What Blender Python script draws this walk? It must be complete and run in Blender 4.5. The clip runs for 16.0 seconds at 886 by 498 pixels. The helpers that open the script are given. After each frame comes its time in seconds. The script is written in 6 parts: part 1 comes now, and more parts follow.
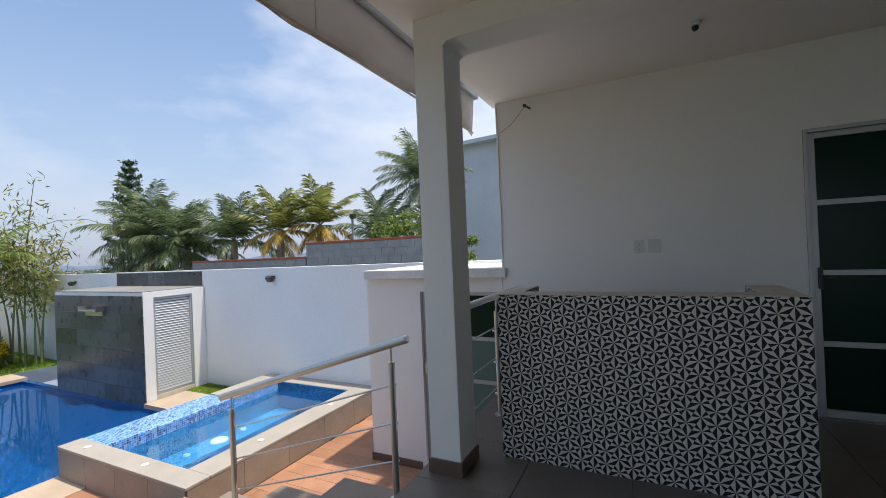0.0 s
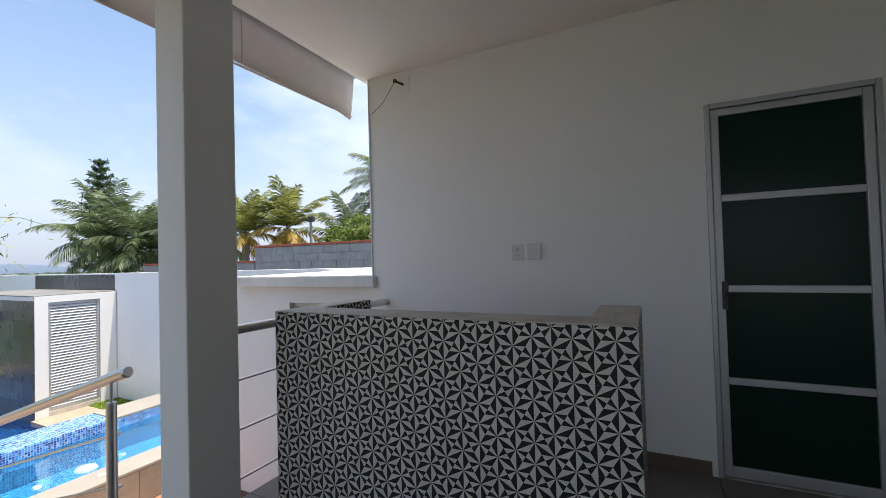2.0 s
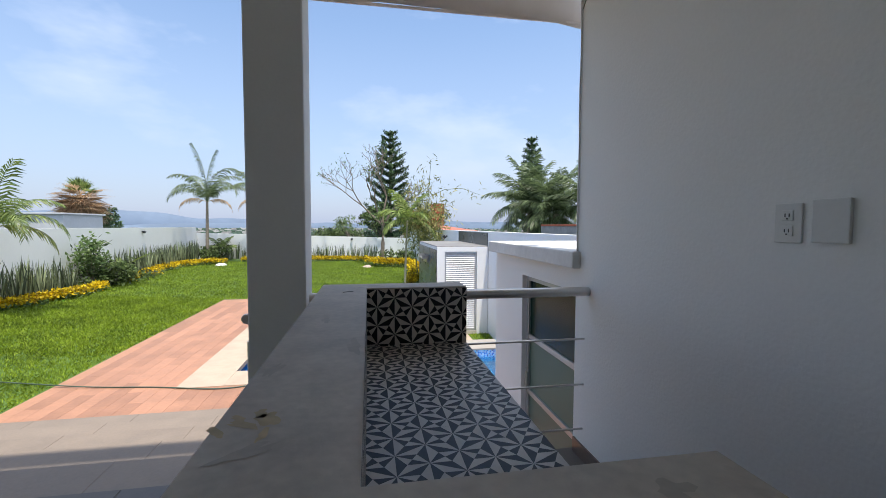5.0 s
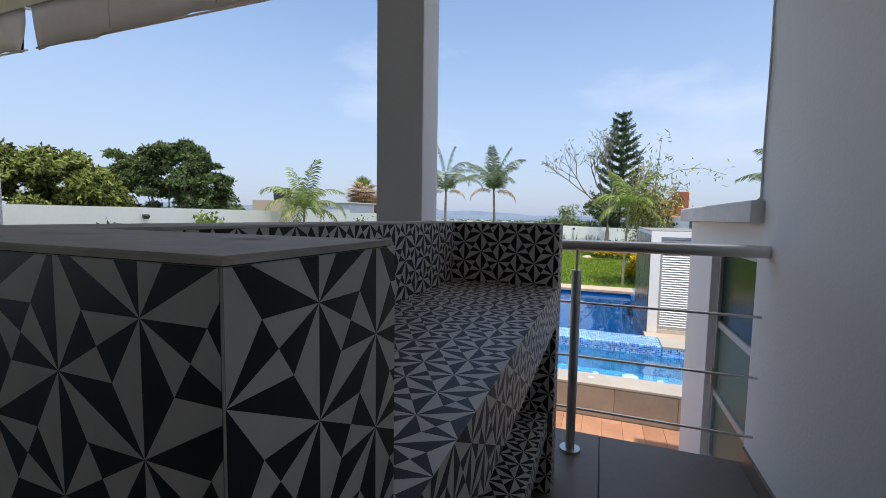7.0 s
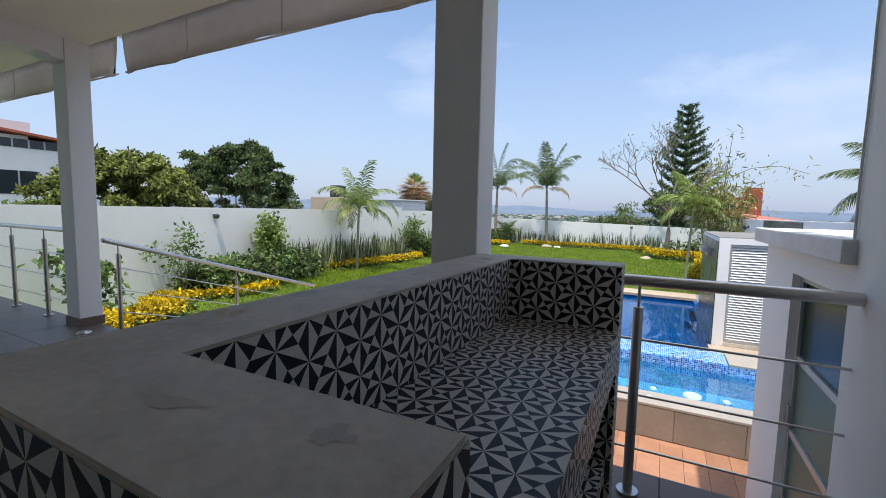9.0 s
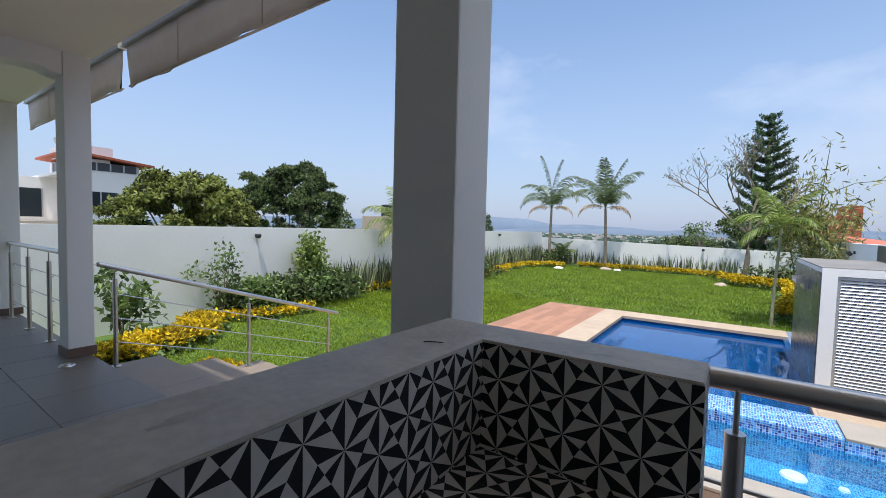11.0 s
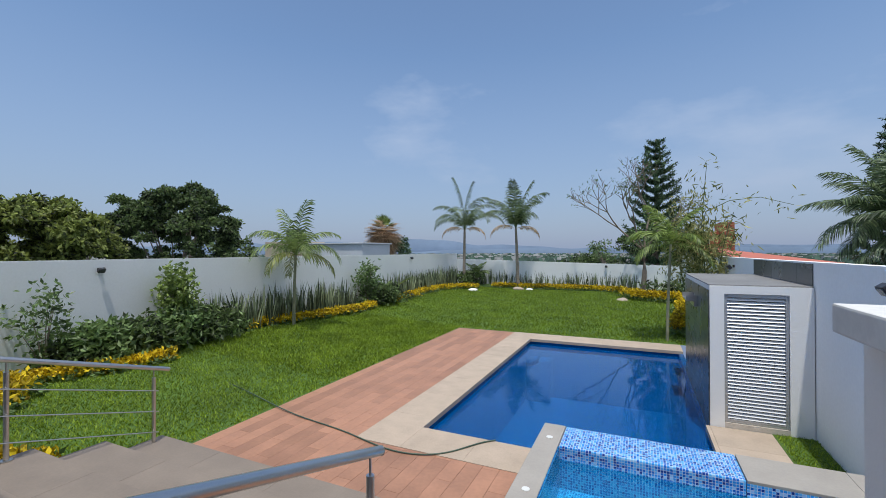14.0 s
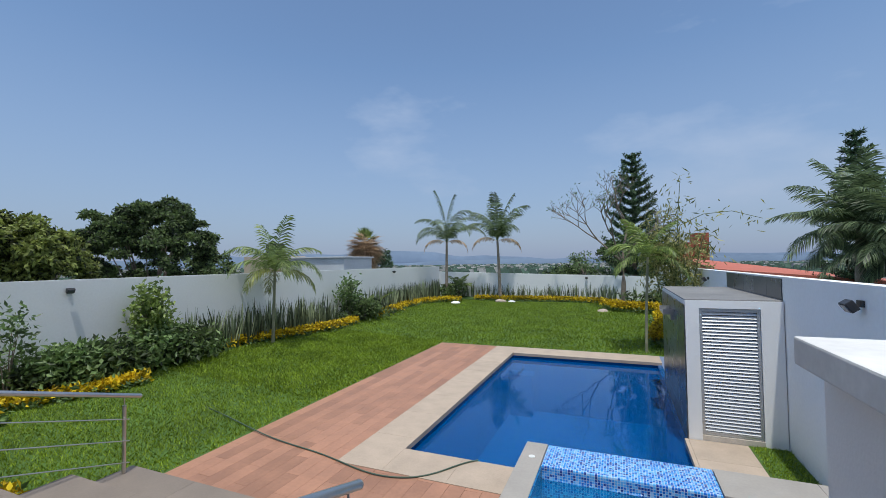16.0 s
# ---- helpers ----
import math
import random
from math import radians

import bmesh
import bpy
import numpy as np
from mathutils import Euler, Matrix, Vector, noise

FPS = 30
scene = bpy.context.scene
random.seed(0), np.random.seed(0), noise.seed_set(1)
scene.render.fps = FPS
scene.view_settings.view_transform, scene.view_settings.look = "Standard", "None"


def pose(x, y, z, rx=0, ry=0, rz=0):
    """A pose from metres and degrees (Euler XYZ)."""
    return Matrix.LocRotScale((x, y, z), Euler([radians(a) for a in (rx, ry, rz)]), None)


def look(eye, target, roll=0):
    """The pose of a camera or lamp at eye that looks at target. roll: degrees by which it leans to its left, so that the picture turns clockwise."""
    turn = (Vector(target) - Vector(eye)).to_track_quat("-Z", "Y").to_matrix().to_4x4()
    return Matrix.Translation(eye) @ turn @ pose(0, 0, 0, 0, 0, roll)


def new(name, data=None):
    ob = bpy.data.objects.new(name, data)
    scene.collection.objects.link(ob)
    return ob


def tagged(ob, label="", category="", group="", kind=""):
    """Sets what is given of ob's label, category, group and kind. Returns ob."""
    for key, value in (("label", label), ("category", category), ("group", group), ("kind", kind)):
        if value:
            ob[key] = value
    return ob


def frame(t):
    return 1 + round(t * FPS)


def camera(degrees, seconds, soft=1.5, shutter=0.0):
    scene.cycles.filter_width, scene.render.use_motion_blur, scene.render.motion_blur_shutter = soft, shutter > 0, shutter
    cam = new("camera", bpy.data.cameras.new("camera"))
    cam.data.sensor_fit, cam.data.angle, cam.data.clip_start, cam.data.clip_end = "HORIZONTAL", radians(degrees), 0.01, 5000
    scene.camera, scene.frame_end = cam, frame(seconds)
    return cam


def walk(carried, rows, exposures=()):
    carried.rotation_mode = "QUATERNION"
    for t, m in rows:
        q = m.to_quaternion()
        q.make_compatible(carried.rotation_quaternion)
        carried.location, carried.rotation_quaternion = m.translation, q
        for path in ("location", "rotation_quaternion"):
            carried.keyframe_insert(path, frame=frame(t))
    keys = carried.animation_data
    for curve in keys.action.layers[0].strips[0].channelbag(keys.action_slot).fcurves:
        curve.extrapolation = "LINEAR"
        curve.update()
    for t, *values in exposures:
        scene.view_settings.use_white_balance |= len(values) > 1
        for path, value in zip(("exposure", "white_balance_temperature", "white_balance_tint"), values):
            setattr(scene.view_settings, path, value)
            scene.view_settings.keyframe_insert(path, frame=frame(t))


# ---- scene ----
cam = camera(92.8, 16.0, soft=0.8)

PATH = [
    (0, (0.257, 0.501, 1.361), (2.055, 1.379, 1.371), -2.5),
    (0.5, (0.521, 0.331, 1.35), (2.322, 1.2, 1.371), -2.3),
    (1, (0.801, 0.066, 1.359), (2.601, 0.94, 1.378), -2.3),
    (1.5, (1.096, -0.085, 1.319), (2.895, 0.788, 1.347), -2.0),
    (2, (1.398, -0.244, 1.298), (3.195, 0.633, 1.342), -1.6),
    (2.5, (1.641, -0.376, 1.298), (3.412, 0.553, 1.323), -1.8),
    (3, (1.975, -0.445, 1.329), (3.57, 0.762, 1.315), -2.0),
    (3.5, (2.301, -0.494, 1.34), (3.7, 0.934, 1.309), -2.1),
    (4.2, (2.683, -0.438, 1.348), (3.681, 1.294, 1.27), -1.5),
    (4.5, (2.845, -0.43, 1.335), (3.624, 1.41, 1.248), -0.7),
    (5, (3.094, -0.437, 1.314), (3.44, 1.53, 1.205), 0.2),
    (7.5, (3.667, -0.339, 1.06), (2.901, 1.501, 0.895), 1.0),
    (8, (3.657, -0.345, 1.12), (2.875, 1.488, 0.947), 1.2),
    (8.5, (3.634, -0.357, 1.196), (2.812, 1.458, 1.018), 1.3),
    (9, (3.615, -0.347, 1.25), (2.7, 1.421, 1.067), 1.2),
    (11.3, (3.526, 0.646, 1.304), (2.371, 2.276, 1.211), 1.6),
    (11.5, (3.534, 0.754, 1.309), (2.376, 2.382, 1.22), 1.7),
    (12, (3.584, 1.076, 1.359), (2.464, 2.732, 1.301), 0.7),
    (12.5, (3.621, 1.357, 1.354), (2.63, 3.094, 1.31), 0.4),
    (13, (3.633, 1.535, 1.36), (2.755, 3.331, 1.339), 0.2),
    (13.5, (3.651, 1.612, 1.346), (2.806, 3.424, 1.341), -0.0),
    (14, (3.635, 1.636, 1.351), (2.796, 3.451, 1.361), -0.2),
    (14.5, (3.642, 1.636, 1.411), (2.803, 3.452, 1.425), -0.5),
    (15, (3.658, 1.636, 1.425), (2.836, 3.459, 1.458), -0.6),
    (15.5, (3.664, 1.636, 1.444), (2.879, 3.475, 1.492), -0.7),
    (16, (3.665, 1.636, 1.446), (2.902, 3.483, 1.509), -0.8),
]
EXPOSE = [(0, 0.56, 7150, 10), (1.5, 0.76, 7250, 10), (2.5, 1.02, 7300, 10), (3.5, 1.04, 7150, 10), (5, 0.75, 6850, 10), (7.5, 0.65, 6900, 10), (9, 0.65, 6800, 10), (11.3, 0.5, 6650, 10), (12, 0.25, 6550, 8), (12.5, 0.08, 6450, 8), (13.5, 0.0, 6350, 8), (16, -0.05, 6250, 7)]
walk(cam, [(t, look(eye, target, roll)) for t, eye, target, roll in PATH], EXPOSE)

# ---- world, sun, exposure ----
SUN_AZ, SUN_EL = radians(160), radians(75)   # high, from the south-east
world = bpy.data.worlds.new("world")
scene.world = world
world.use_nodes = True
wn, wl = world.node_tree.nodes, world.node_tree.links
sky = wn.new("ShaderNodeTexSky")
sky.sky_type, sky.sun_disc = "NISHITA", False
sky.sun_elevation, sky.sun_rotation = SUN_EL, SUN_AZ
sky.air_density, sky.dust_density, sky.ozone_density = 1.0, 0.9, 2.8
cloud_co = wn.new("ShaderNodeTexCoord")
cloud_map = wn.new("ShaderNodeMapping")
cloud_map.inputs["Scale"].default_value = (1.0, 1.0, 2.4)
cloud_map.inputs["Location"].default_value = (0.35, 0.1, 0.0)
wl.new(cloud_co.outputs["Generated"], cloud_map.inputs["Vector"])
cloud_noise = wn.new("ShaderNodeTexNoise")
cloud_noise.inputs["Scale"].default_value, cloud_noise.inputs["Detail"].default_value = 1.7, 6.0
cloud_noise.inputs["Roughness"].default_value = 0.55
wl.new(cloud_map.outputs["Vector"], cloud_noise.inputs["Vector"])
heading = wn.new("ShaderNodeSeparateXYZ")
wl.new(cloud_co.outputs["Generated"], heading.inputs[0])
drift = wn.new("ShaderNodeMath")          # more cloud towards the east
drift.operation = "MULTIPLY_ADD"
drift.inputs[1].default_value = 0.24
wl.new(heading.outputs["X"], drift.inputs[0])
wl.new(cloud_noise.outputs["Fac"], drift.inputs[2])
high = wn.new("ShaderNodeMapRange")       # unseen bright thin cloud overhead, added to lift the light in the shade
high.inputs["From Min"].default_value, high.inputs["From Max"].default_value = 0.55, 0.9
high.inputs["To Min"].default_value, high.inputs["To Max"].default_value = 0.0, 0.30
wl.new(heading.outputs["Z"], high.inputs["Value"])
cover = wn.new("ShaderNodeMath")
wl.new(drift.outputs[0], cover.inputs[0])
wl.new(high.outputs["Result"], cover.inputs[1])
cloud_ramp = wn.new("ShaderNodeValToRGB")
cloud_ramp.color_ramp.elements[0].position, cloud_ramp.color_ramp.elements[0].color = 0.52, (0, 0, 0, 1)
cloud_ramp.color_ramp.elements[1].position, cloud_ramp.color_ramp.elements[1].color = 0.80, (0.72, 0.72, 0.72, 1)
wl.new(cover.outputs[0], cloud_ramp.inputs["Fac"])
cloud_mix = wn.new("ShaderNodeMixRGB")
wl.new(cloud_ramp.outputs["Color"], cloud_mix.inputs["Fac"])
wl.new(sky.outputs["Color"], cloud_mix.inputs["Color1"])
cloud_mix.inputs["Color2"].default_value = (5.6, 5.9, 6.6, 1)
haze = wn.new("ShaderNodeMapRange")       # pale blue haze low over the horizon
haze.inputs["From Min"].default_value, haze.inputs["From Max"].default_value = 0.0, 0.42
haze.inputs["To Min"].default_value, haze.inputs["To Max"].default_value = 0.88, 0.0
wl.new(heading.outputs["Z"], haze.inputs["Value"])
haze_mix = wn.new("ShaderNodeMixRGB")
wl.new(haze.outputs["Result"], haze_mix.inputs["Fac"])
wl.new(cloud_mix.outputs["Color"], haze_mix.inputs["Color1"])
haze_mix.inputs["Color2"].default_value = (1.85, 2.28, 3.4, 1)
wl.new(haze_mix.outputs["Color"], wn["Background"].inputs["Color"])
wn["Background"].inputs["Strength"].default_value = 0.15
sun = new("sun", bpy.data.lights.new("sun", "SUN"))
sun.data.energy, sun.data.angle, sun.data.color = 3.1, radians(1.2), (1.0, 0.95, 0.87)
sun_dir = Vector((math.sin(SUN_AZ) * math.cos(SUN_EL), math.cos(SUN_AZ) * math.cos(SUN_EL), math.sin(SUN_EL)))
sun.matrix_world = look(sun_dir * 60, (0, 0, 0))


# ---- materials ----
def mat(name, col, rough=0.6, metal=0.0, var=0.12, scale=3.0, fine=45.0, bump=0.08, rnd=0.0, col2=None, spec=0.5, island=0.0):
    """A surface with colour variation at two scales and a fine relief."""
    m = bpy.data.materials.new(name)
    m.use_nodes = True
    n, l = m.node_tree.nodes, m.node_tree.links
    b = n["Principled BSDF"]
    b.inputs["Roughness"].default_value, b.inputs["Metallic"].default_value = rough, metal
    b.inputs["Specular IOR Level"].default_value = spec
    g = n.new("ShaderNodeNewGeometry")
    big, small = n.new("ShaderNodeTexNoise"), n.new("ShaderNodeTexNoise")
    for tex, s, d in ((big, scale, 5.0), (small, fine, 4.0)):
        tex.inputs["Scale"].default_value, tex.inputs["Detail"].default_value = s, d
        l.new(g.outputs["Position"], tex.inputs["Vector"])
    mixed = n.new("ShaderNodeMath")
    mixed.operation = "MULTIPLY_ADD"
    mixed.inputs[1].default_value = 0.35
    l.new(small.outputs["Fac"], mixed.inputs[0])
    half = n.new("ShaderNodeMath")
    half.operation = "MULTIPLY"
    half.inputs[1].default_value = 0.65
    l.new(big.outputs["Fac"], half.inputs[0])
    l.new(half.outputs[0], mixed.inputs[2])
    level = mixed
    for on, node, out, amount in ((rnd, "ShaderNodeObjectInfo", "Random", rnd), (island, "ShaderNodeNewGeometry", "Random Per Island", island)):
        if on:
            src = n.new(node)
            sub = n.new("ShaderNodeMath")
            sub.operation = "MULTIPLY_ADD"
            sub.inputs[1].default_value = amount
            l.new(src.outputs[out], sub.inputs[0])
            l.new(level.outputs[0], sub.inputs[2])
            back = n.new("ShaderNodeMath")
            back.operation = "SUBTRACT"
            back.inputs[1].default_value = amount / 2
            l.new(sub.outputs[0], back.inputs[0])
            level = back
    ramp = n.new("ShaderNodeValToRGB")
    dark = [c * (1 - var * 1.6) for c in col]
    light = [min(1, c * (1 + var * 1.2)) for c in col] if col2 is None else col2
    e = ramp.color_ramp.elements
    e[0].position, e[0].color = 0.28, (*dark, 1)
    e[1].position, e[1].color = 0.72, (*light, 1)
    l.new(level.outputs[0], ramp.inputs["Fac"])
    l.new(ramp.outputs["Color"], b.inputs["Base Color"])
    rr = n.new("ShaderNodeMapRange")
    rr.inputs["To Min"].default_value, rr.inputs["To Max"].default_value = max(0.02, rough - 0.08), min(1, rough + 0.1)
    l.new(big.outputs["Fac"], rr.inputs["Value"])
    l.new(rr.outputs["Result"], b.inputs["Roughness"])
    if bump:
        bp = n.new("ShaderNodeBump")
        bp.inputs["Strength"].default_value, bp.inputs["Distance"].default_value = bump, 0.01
        l.new(small.outputs["Fac"], bp.inputs["Height"])
        l.new(bp.outputs["Normal"], b.inputs["Normal"])
    return m


def leaf_mat(name, col, var=0.3, col2=None, rough=0.45, through_light=0.35):
    """Leaves that let some light through."""
    m = mat(name, col, rough, var=var, scale=1.2, fine=9.0, bump=0.0, island=0.5, col2=col2)
    n, l = m.node_tree.nodes, m.node_tree.links
    b, out = n["Principled BSDF"], n["Material Output"]
    tr, mix = n.new("ShaderNodeBsdfTranslucent"), n.new("ShaderNodeMixShader")
    base = b.inputs["Base Color"].links[0].from_socket
    l.new(base, tr.inputs["Color"])
    mix.inputs[0].default_value = through_light
    l.new(b.outputs[0], mix.inputs[1])
    l.new(tr.outputs[0], mix.inputs[2])
    l.new(mix.outputs[0], out.inputs["Surface"])
    return m


def mosaic_mat(name, stops, cell=0.025, rough=0.18, grout=(0.45, 0.55, 0.7)):
    """Small square glass tiles, each of its own colour, with pale joints."""
    m = bpy.data.materials.new(name)
    m.use_nodes = True
    n, l = m.node_tree.nodes, m.node_tree.links
    b = n["Principled BSDF"]
    b.inputs["Roughness"].default_value = rough
    g = n.new("ShaderNodeNewGeometry")
    off = n.new("ShaderNodeVectorMath")
    off.operation = "ADD"
    off.inputs[1].default_value = (0.0061, 0.0047, 0.0053)
    l.new(g.outputs["Position"], off.inputs[0])
    snap = n.new("ShaderNodeVectorMath")
    snap.operation = "SNAP"
    snap.inputs[1].default_value = (cell, cell, cell)
    l.new(off.outputs[0], snap.inputs[0])
    white = n.new("ShaderNodeTexWhiteNoise")
    l.new(snap.outputs[0], white.inputs["Vector"])
    ramp = n.new("ShaderNodeValToRGB")
    ramp.color_ramp.interpolation = "CONSTANT"
    e = ramp.color_ramp.elements
    while len(e) < len(stops):
        e.new(0.5)
    for k, (p, c) in enumerate(stops):
        e[k].position, e[k].color = p, (*c, 1)
    l.new(white.outputs["Value"], ramp.inputs["Fac"])
    inside = n.new("ShaderNodeVectorMath")
    inside.operation = "SUBTRACT"
    l.new(off.outputs[0], inside.inputs[0])
    l.new(snap.outputs[0], inside.inputs[1])
    sep = n.new("ShaderNodeSeparateXYZ")
    l.new(inside.outputs[0], sep.inputs[0])
    nrm = n.new("ShaderNodeSeparateXYZ")
    l.new(g.outputs["True Normal"], nrm.inputs[0])
    joint = None
    for axis in "XYZ":
        lt = n.new("ShaderNodeMath")
        lt.operation = "LESS_THAN"
        lt.inputs[1].default_value = cell * 0.15
        l.new(sep.outputs[axis], lt.inputs[0])
        side = n.new("ShaderNodeMath")
        side.operation = "ABSOLUTE"
        l.new(nrm.outputs[axis], side.inputs[0])
        flat = n.new("ShaderNodeMath")
        flat.operation = "LESS_THAN"
        flat.inputs[1].default_value = 0.5
        l.new(side.outputs[0], flat.inputs[0])
        both = n.new("ShaderNodeMath")
        both.operation = "MULTIPLY"
        l.new(lt.outputs[0], both.inputs[0])
        l.new(flat.outputs[0], both.inputs[1])
        if joint is None:
            joint = both
        else:
            mx = n.new("ShaderNodeMath")
            mx.operation = "MAXIMUM"
            l.new(joint.outputs[0], mx.inputs[0])
            l.new(both.outputs[0], mx.inputs[1])
            joint = mx
    mix = n.new("ShaderNodeMixRGB")
    l.new(joint.outputs[0], mix.inputs["Fac"])
    l.new(ramp.outputs["Color"], mix.inputs["Color1"])
    mix.inputs["Color2"].default_value = (*grout, 1)
    l.new(mix.outputs["Color"], b.inputs["Base Color"])
    return m


def water_mat(name, col, wave=3.0, strength=0.06, murk=None, amount=0.0):
    m = bpy.data.materials.new(name)
    m.use_nodes = True
    n, l = m.node_tree.nodes, m.node_tree.links
    b = n["Principled BSDF"]
    b.inputs["Base Color"].default_value = (*col, 1)
    b.inputs["Roughness"].default_value = 0.02
    b.inputs["IOR"].default_value = 1.33
    b.inputs["Transmission Weight"].default_value = 1.0
    g, tex, bp = n.new("ShaderNodeNewGeometry"), n.new("ShaderNodeTexNoise"), n.new("ShaderNodeBump")
    tex.inputs["Scale"].default_value, tex.inputs["Detail"].default_value = wave, 2.5
    l.new(g.outputs["Position"], tex.inputs["Vector"])
    l.new(tex.outputs["Fac"], bp.inputs["Height"])
    bp.inputs["Strength"].default_value, bp.inputs["Distance"].default_value = strength, 0.1
    l.new(bp.outputs["Normal"], b.inputs["Normal"])
    if murk:                  # light scattered back by deep blue water
        deep = n.new("ShaderNodeBsdfPrincipled")
        deep.inputs["Base Color"].default_value = (*murk, 1)
        deep.inputs["Roughness"].default_value, deep.inputs["IOR"].default_value = 0.02, 1.33
        l.new(bp.outputs["Normal"], deep.inputs["Normal"])
        mix = n.new("ShaderNodeMixShader")
        mix.inputs[0].default_value = amount
        l.new(b.outputs[0], mix.inputs[1])
        l.new(deep.outputs[0], mix.inputs[2])
        l.new(mix.outputs[0], n["Material Output"].inputs["Surface"])
    return m


def glass_mat(name, col, rough=0.03, trans=0.0):
    m = bpy.data.materials.new(name)
    m.use_nodes = True
    b = m.node_tree.nodes["Principled BSDF"]
    b.inputs["Base Color"].default_value = (*col, 1)
    b.inputs["Roughness"].default_value = rough
    b.inputs["Transmission Weight"].default_value = trans
    b.inputs["IOR"].default_value = 1.45
    return m


WHITE = mat("white_paint", (0.87, 0.865, 0.845), 0.75, var=0.025, scale=0.8, fine=70, bump=0.12)
WALLPAINT = mat("garden_wall_paint", (0.88, 0.89, 0.89), 0.85, var=0.05, scale=0.5, fine=25, bump=0.1)
CEIL = mat("ceiling_paint", (0.86, 0.84, 0.80), 0.85, var=0.02, scale=0.6, fine=60, bump=0.05)
FLOORM = mat("terrace_tile", (0.15, 0.125, 0.105), 0.42, var=0.12, scale=2.0, fine=30, bump=0.05, rnd=0.15)
GROUT = mat("grout", (0.11, 0.095, 0.085), 0.9, spec=0.1)
BASEM = mat("baseboard_tile", (0.16, 0.105, 0.08), 0.4, var=0.15)
CONC = mat("smooth_concrete", (0.62, 0.56, 0.485), 0.62, var=0.17, scale=7, fine=60, bump=0.1)
STAIN = mat("tea_stain", (0.56, 0.455, 0.275), 0.62, var=0.2, scale=25)
BLACKT = mat("black_glaze", (0.018, 0.019, 0.021), 0.42, var=0.1, bump=0.02, spec=0.3)
GREYT = mat("pale_glaze", (0.68, 0.65, 0.605), 0.45, var=0.09, scale=9, bump=0.03, spec=0.3)
MORTAR = mat("dark_mortar", (0.10, 0.10, 0.10), 0.9)
STEEL = mat("brushed_steel", (0.62, 0.60, 0.58), 0.32, metal=1.0, var=0.06, scale=4, fine=160, bump=0.02)
ALU = mat("grey_aluminium", (0.48, 0.49, 0.50), 0.42, metal=0.6, var=0.04)
LOUVM = mat("white_aluminium", (0.70, 0.71, 0.72), 0.4, metal=0.2, var=0.03)
DARKGLASS = glass_mat("dark_green_glass", (0.003, 0.026, 0.017), 0.22)
DARKGLASS.node_tree.nodes["Principled BSDF"].inputs["Specular IOR Level"].default_value = 0.22
FROST = glass_mat("green_frosted_glass", (0.10, 0.17, 0.14), 0.45)
DECKM = mat("terracotta_plank", (0.40, 0.205, 0.128), 0.5, var=0.14, scale=3, fine=22, bump=0.06, rnd=0.34)
COPE = mat("pale_stone_coping", (0.47, 0.375, 0.29), 0.7, var=0.1, scale=4, fine=50, bump=0.15, rnd=0.12)
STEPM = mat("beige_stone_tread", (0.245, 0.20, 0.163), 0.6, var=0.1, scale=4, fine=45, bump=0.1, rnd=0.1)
TAUPE = mat("taupe_cladding", (0.31, 0.26, 0.22), 0.5, var=0.12, scale=3, fine=30, bump=0.06, rnd=0.2)
RIMM = mat("spa_rim_stone", (0.38, 0.35, 0.315), 0.6, var=0.08, scale=4, fine=40, bump=0.1)
SLATE = mat("dark_slate_tile", (0.085, 0.095, 0.105), 0.28, var=0.25, scale=4, fine=25, bump=0.1, rnd=0.5)
SLATETOP = mat("slate_top", (0.23, 0.225, 0.22), 0.6, var=0.2, scale=2, fine=30, bump=0.1)
POOLM = mosaic_mat("deep_blue_mosaic", [(0.0, (0.001, 0.062, 0.21)), (0.35, (0.001, 0.078, 0.26)), (0.7, (0.002, 0.095, 0.30))], 0.025, grout=(0.002, 0.10, 0.30))
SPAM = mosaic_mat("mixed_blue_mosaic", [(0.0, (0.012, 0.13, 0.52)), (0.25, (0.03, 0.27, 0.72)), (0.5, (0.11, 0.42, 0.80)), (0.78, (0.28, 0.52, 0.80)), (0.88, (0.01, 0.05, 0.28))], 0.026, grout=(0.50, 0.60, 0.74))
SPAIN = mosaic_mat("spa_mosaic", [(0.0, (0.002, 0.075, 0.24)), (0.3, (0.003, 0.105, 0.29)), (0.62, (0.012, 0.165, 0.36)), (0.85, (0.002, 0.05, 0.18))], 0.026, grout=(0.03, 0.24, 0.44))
WATER = water_mat("pool_water", (0.75, 0.9, 1.0), 1.1, 0.035, (0.001, 0.075, 0.27), 0.38)
SPAWATER = water_mat("spa_water", (0.86, 0.97, 1.0), 3.0, 0.05)
CLOTH = leaf_mat("awning_cloth", (0.74, 0.67, 0.61), 0.05, (0.80, 0.73, 0.67), 0.9, 0.55)
ROOFW = mat("worn_white_roof_paint", (0.76, 0.755, 0.74), 0.85, var=0.10, scale=3, fine=25, bump=0.15)
PLASTIC = mat("white_plastic", (0.72, 0.72, 0.70), 0.35, var=0.02)
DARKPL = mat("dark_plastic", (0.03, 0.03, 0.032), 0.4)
GRASSG = mat("lawn_soil", (0.07, 0.14, 0.02), 0.9, var=0.3, scale=0.9, fine=30, bump=0.3, col2=(0.10, 0.19, 0.03))
SOIL = mat("bed_soil", (0.11, 0.08, 0.055), 0.95, var=0.3, scale=4, fine=30, bump=0.3)


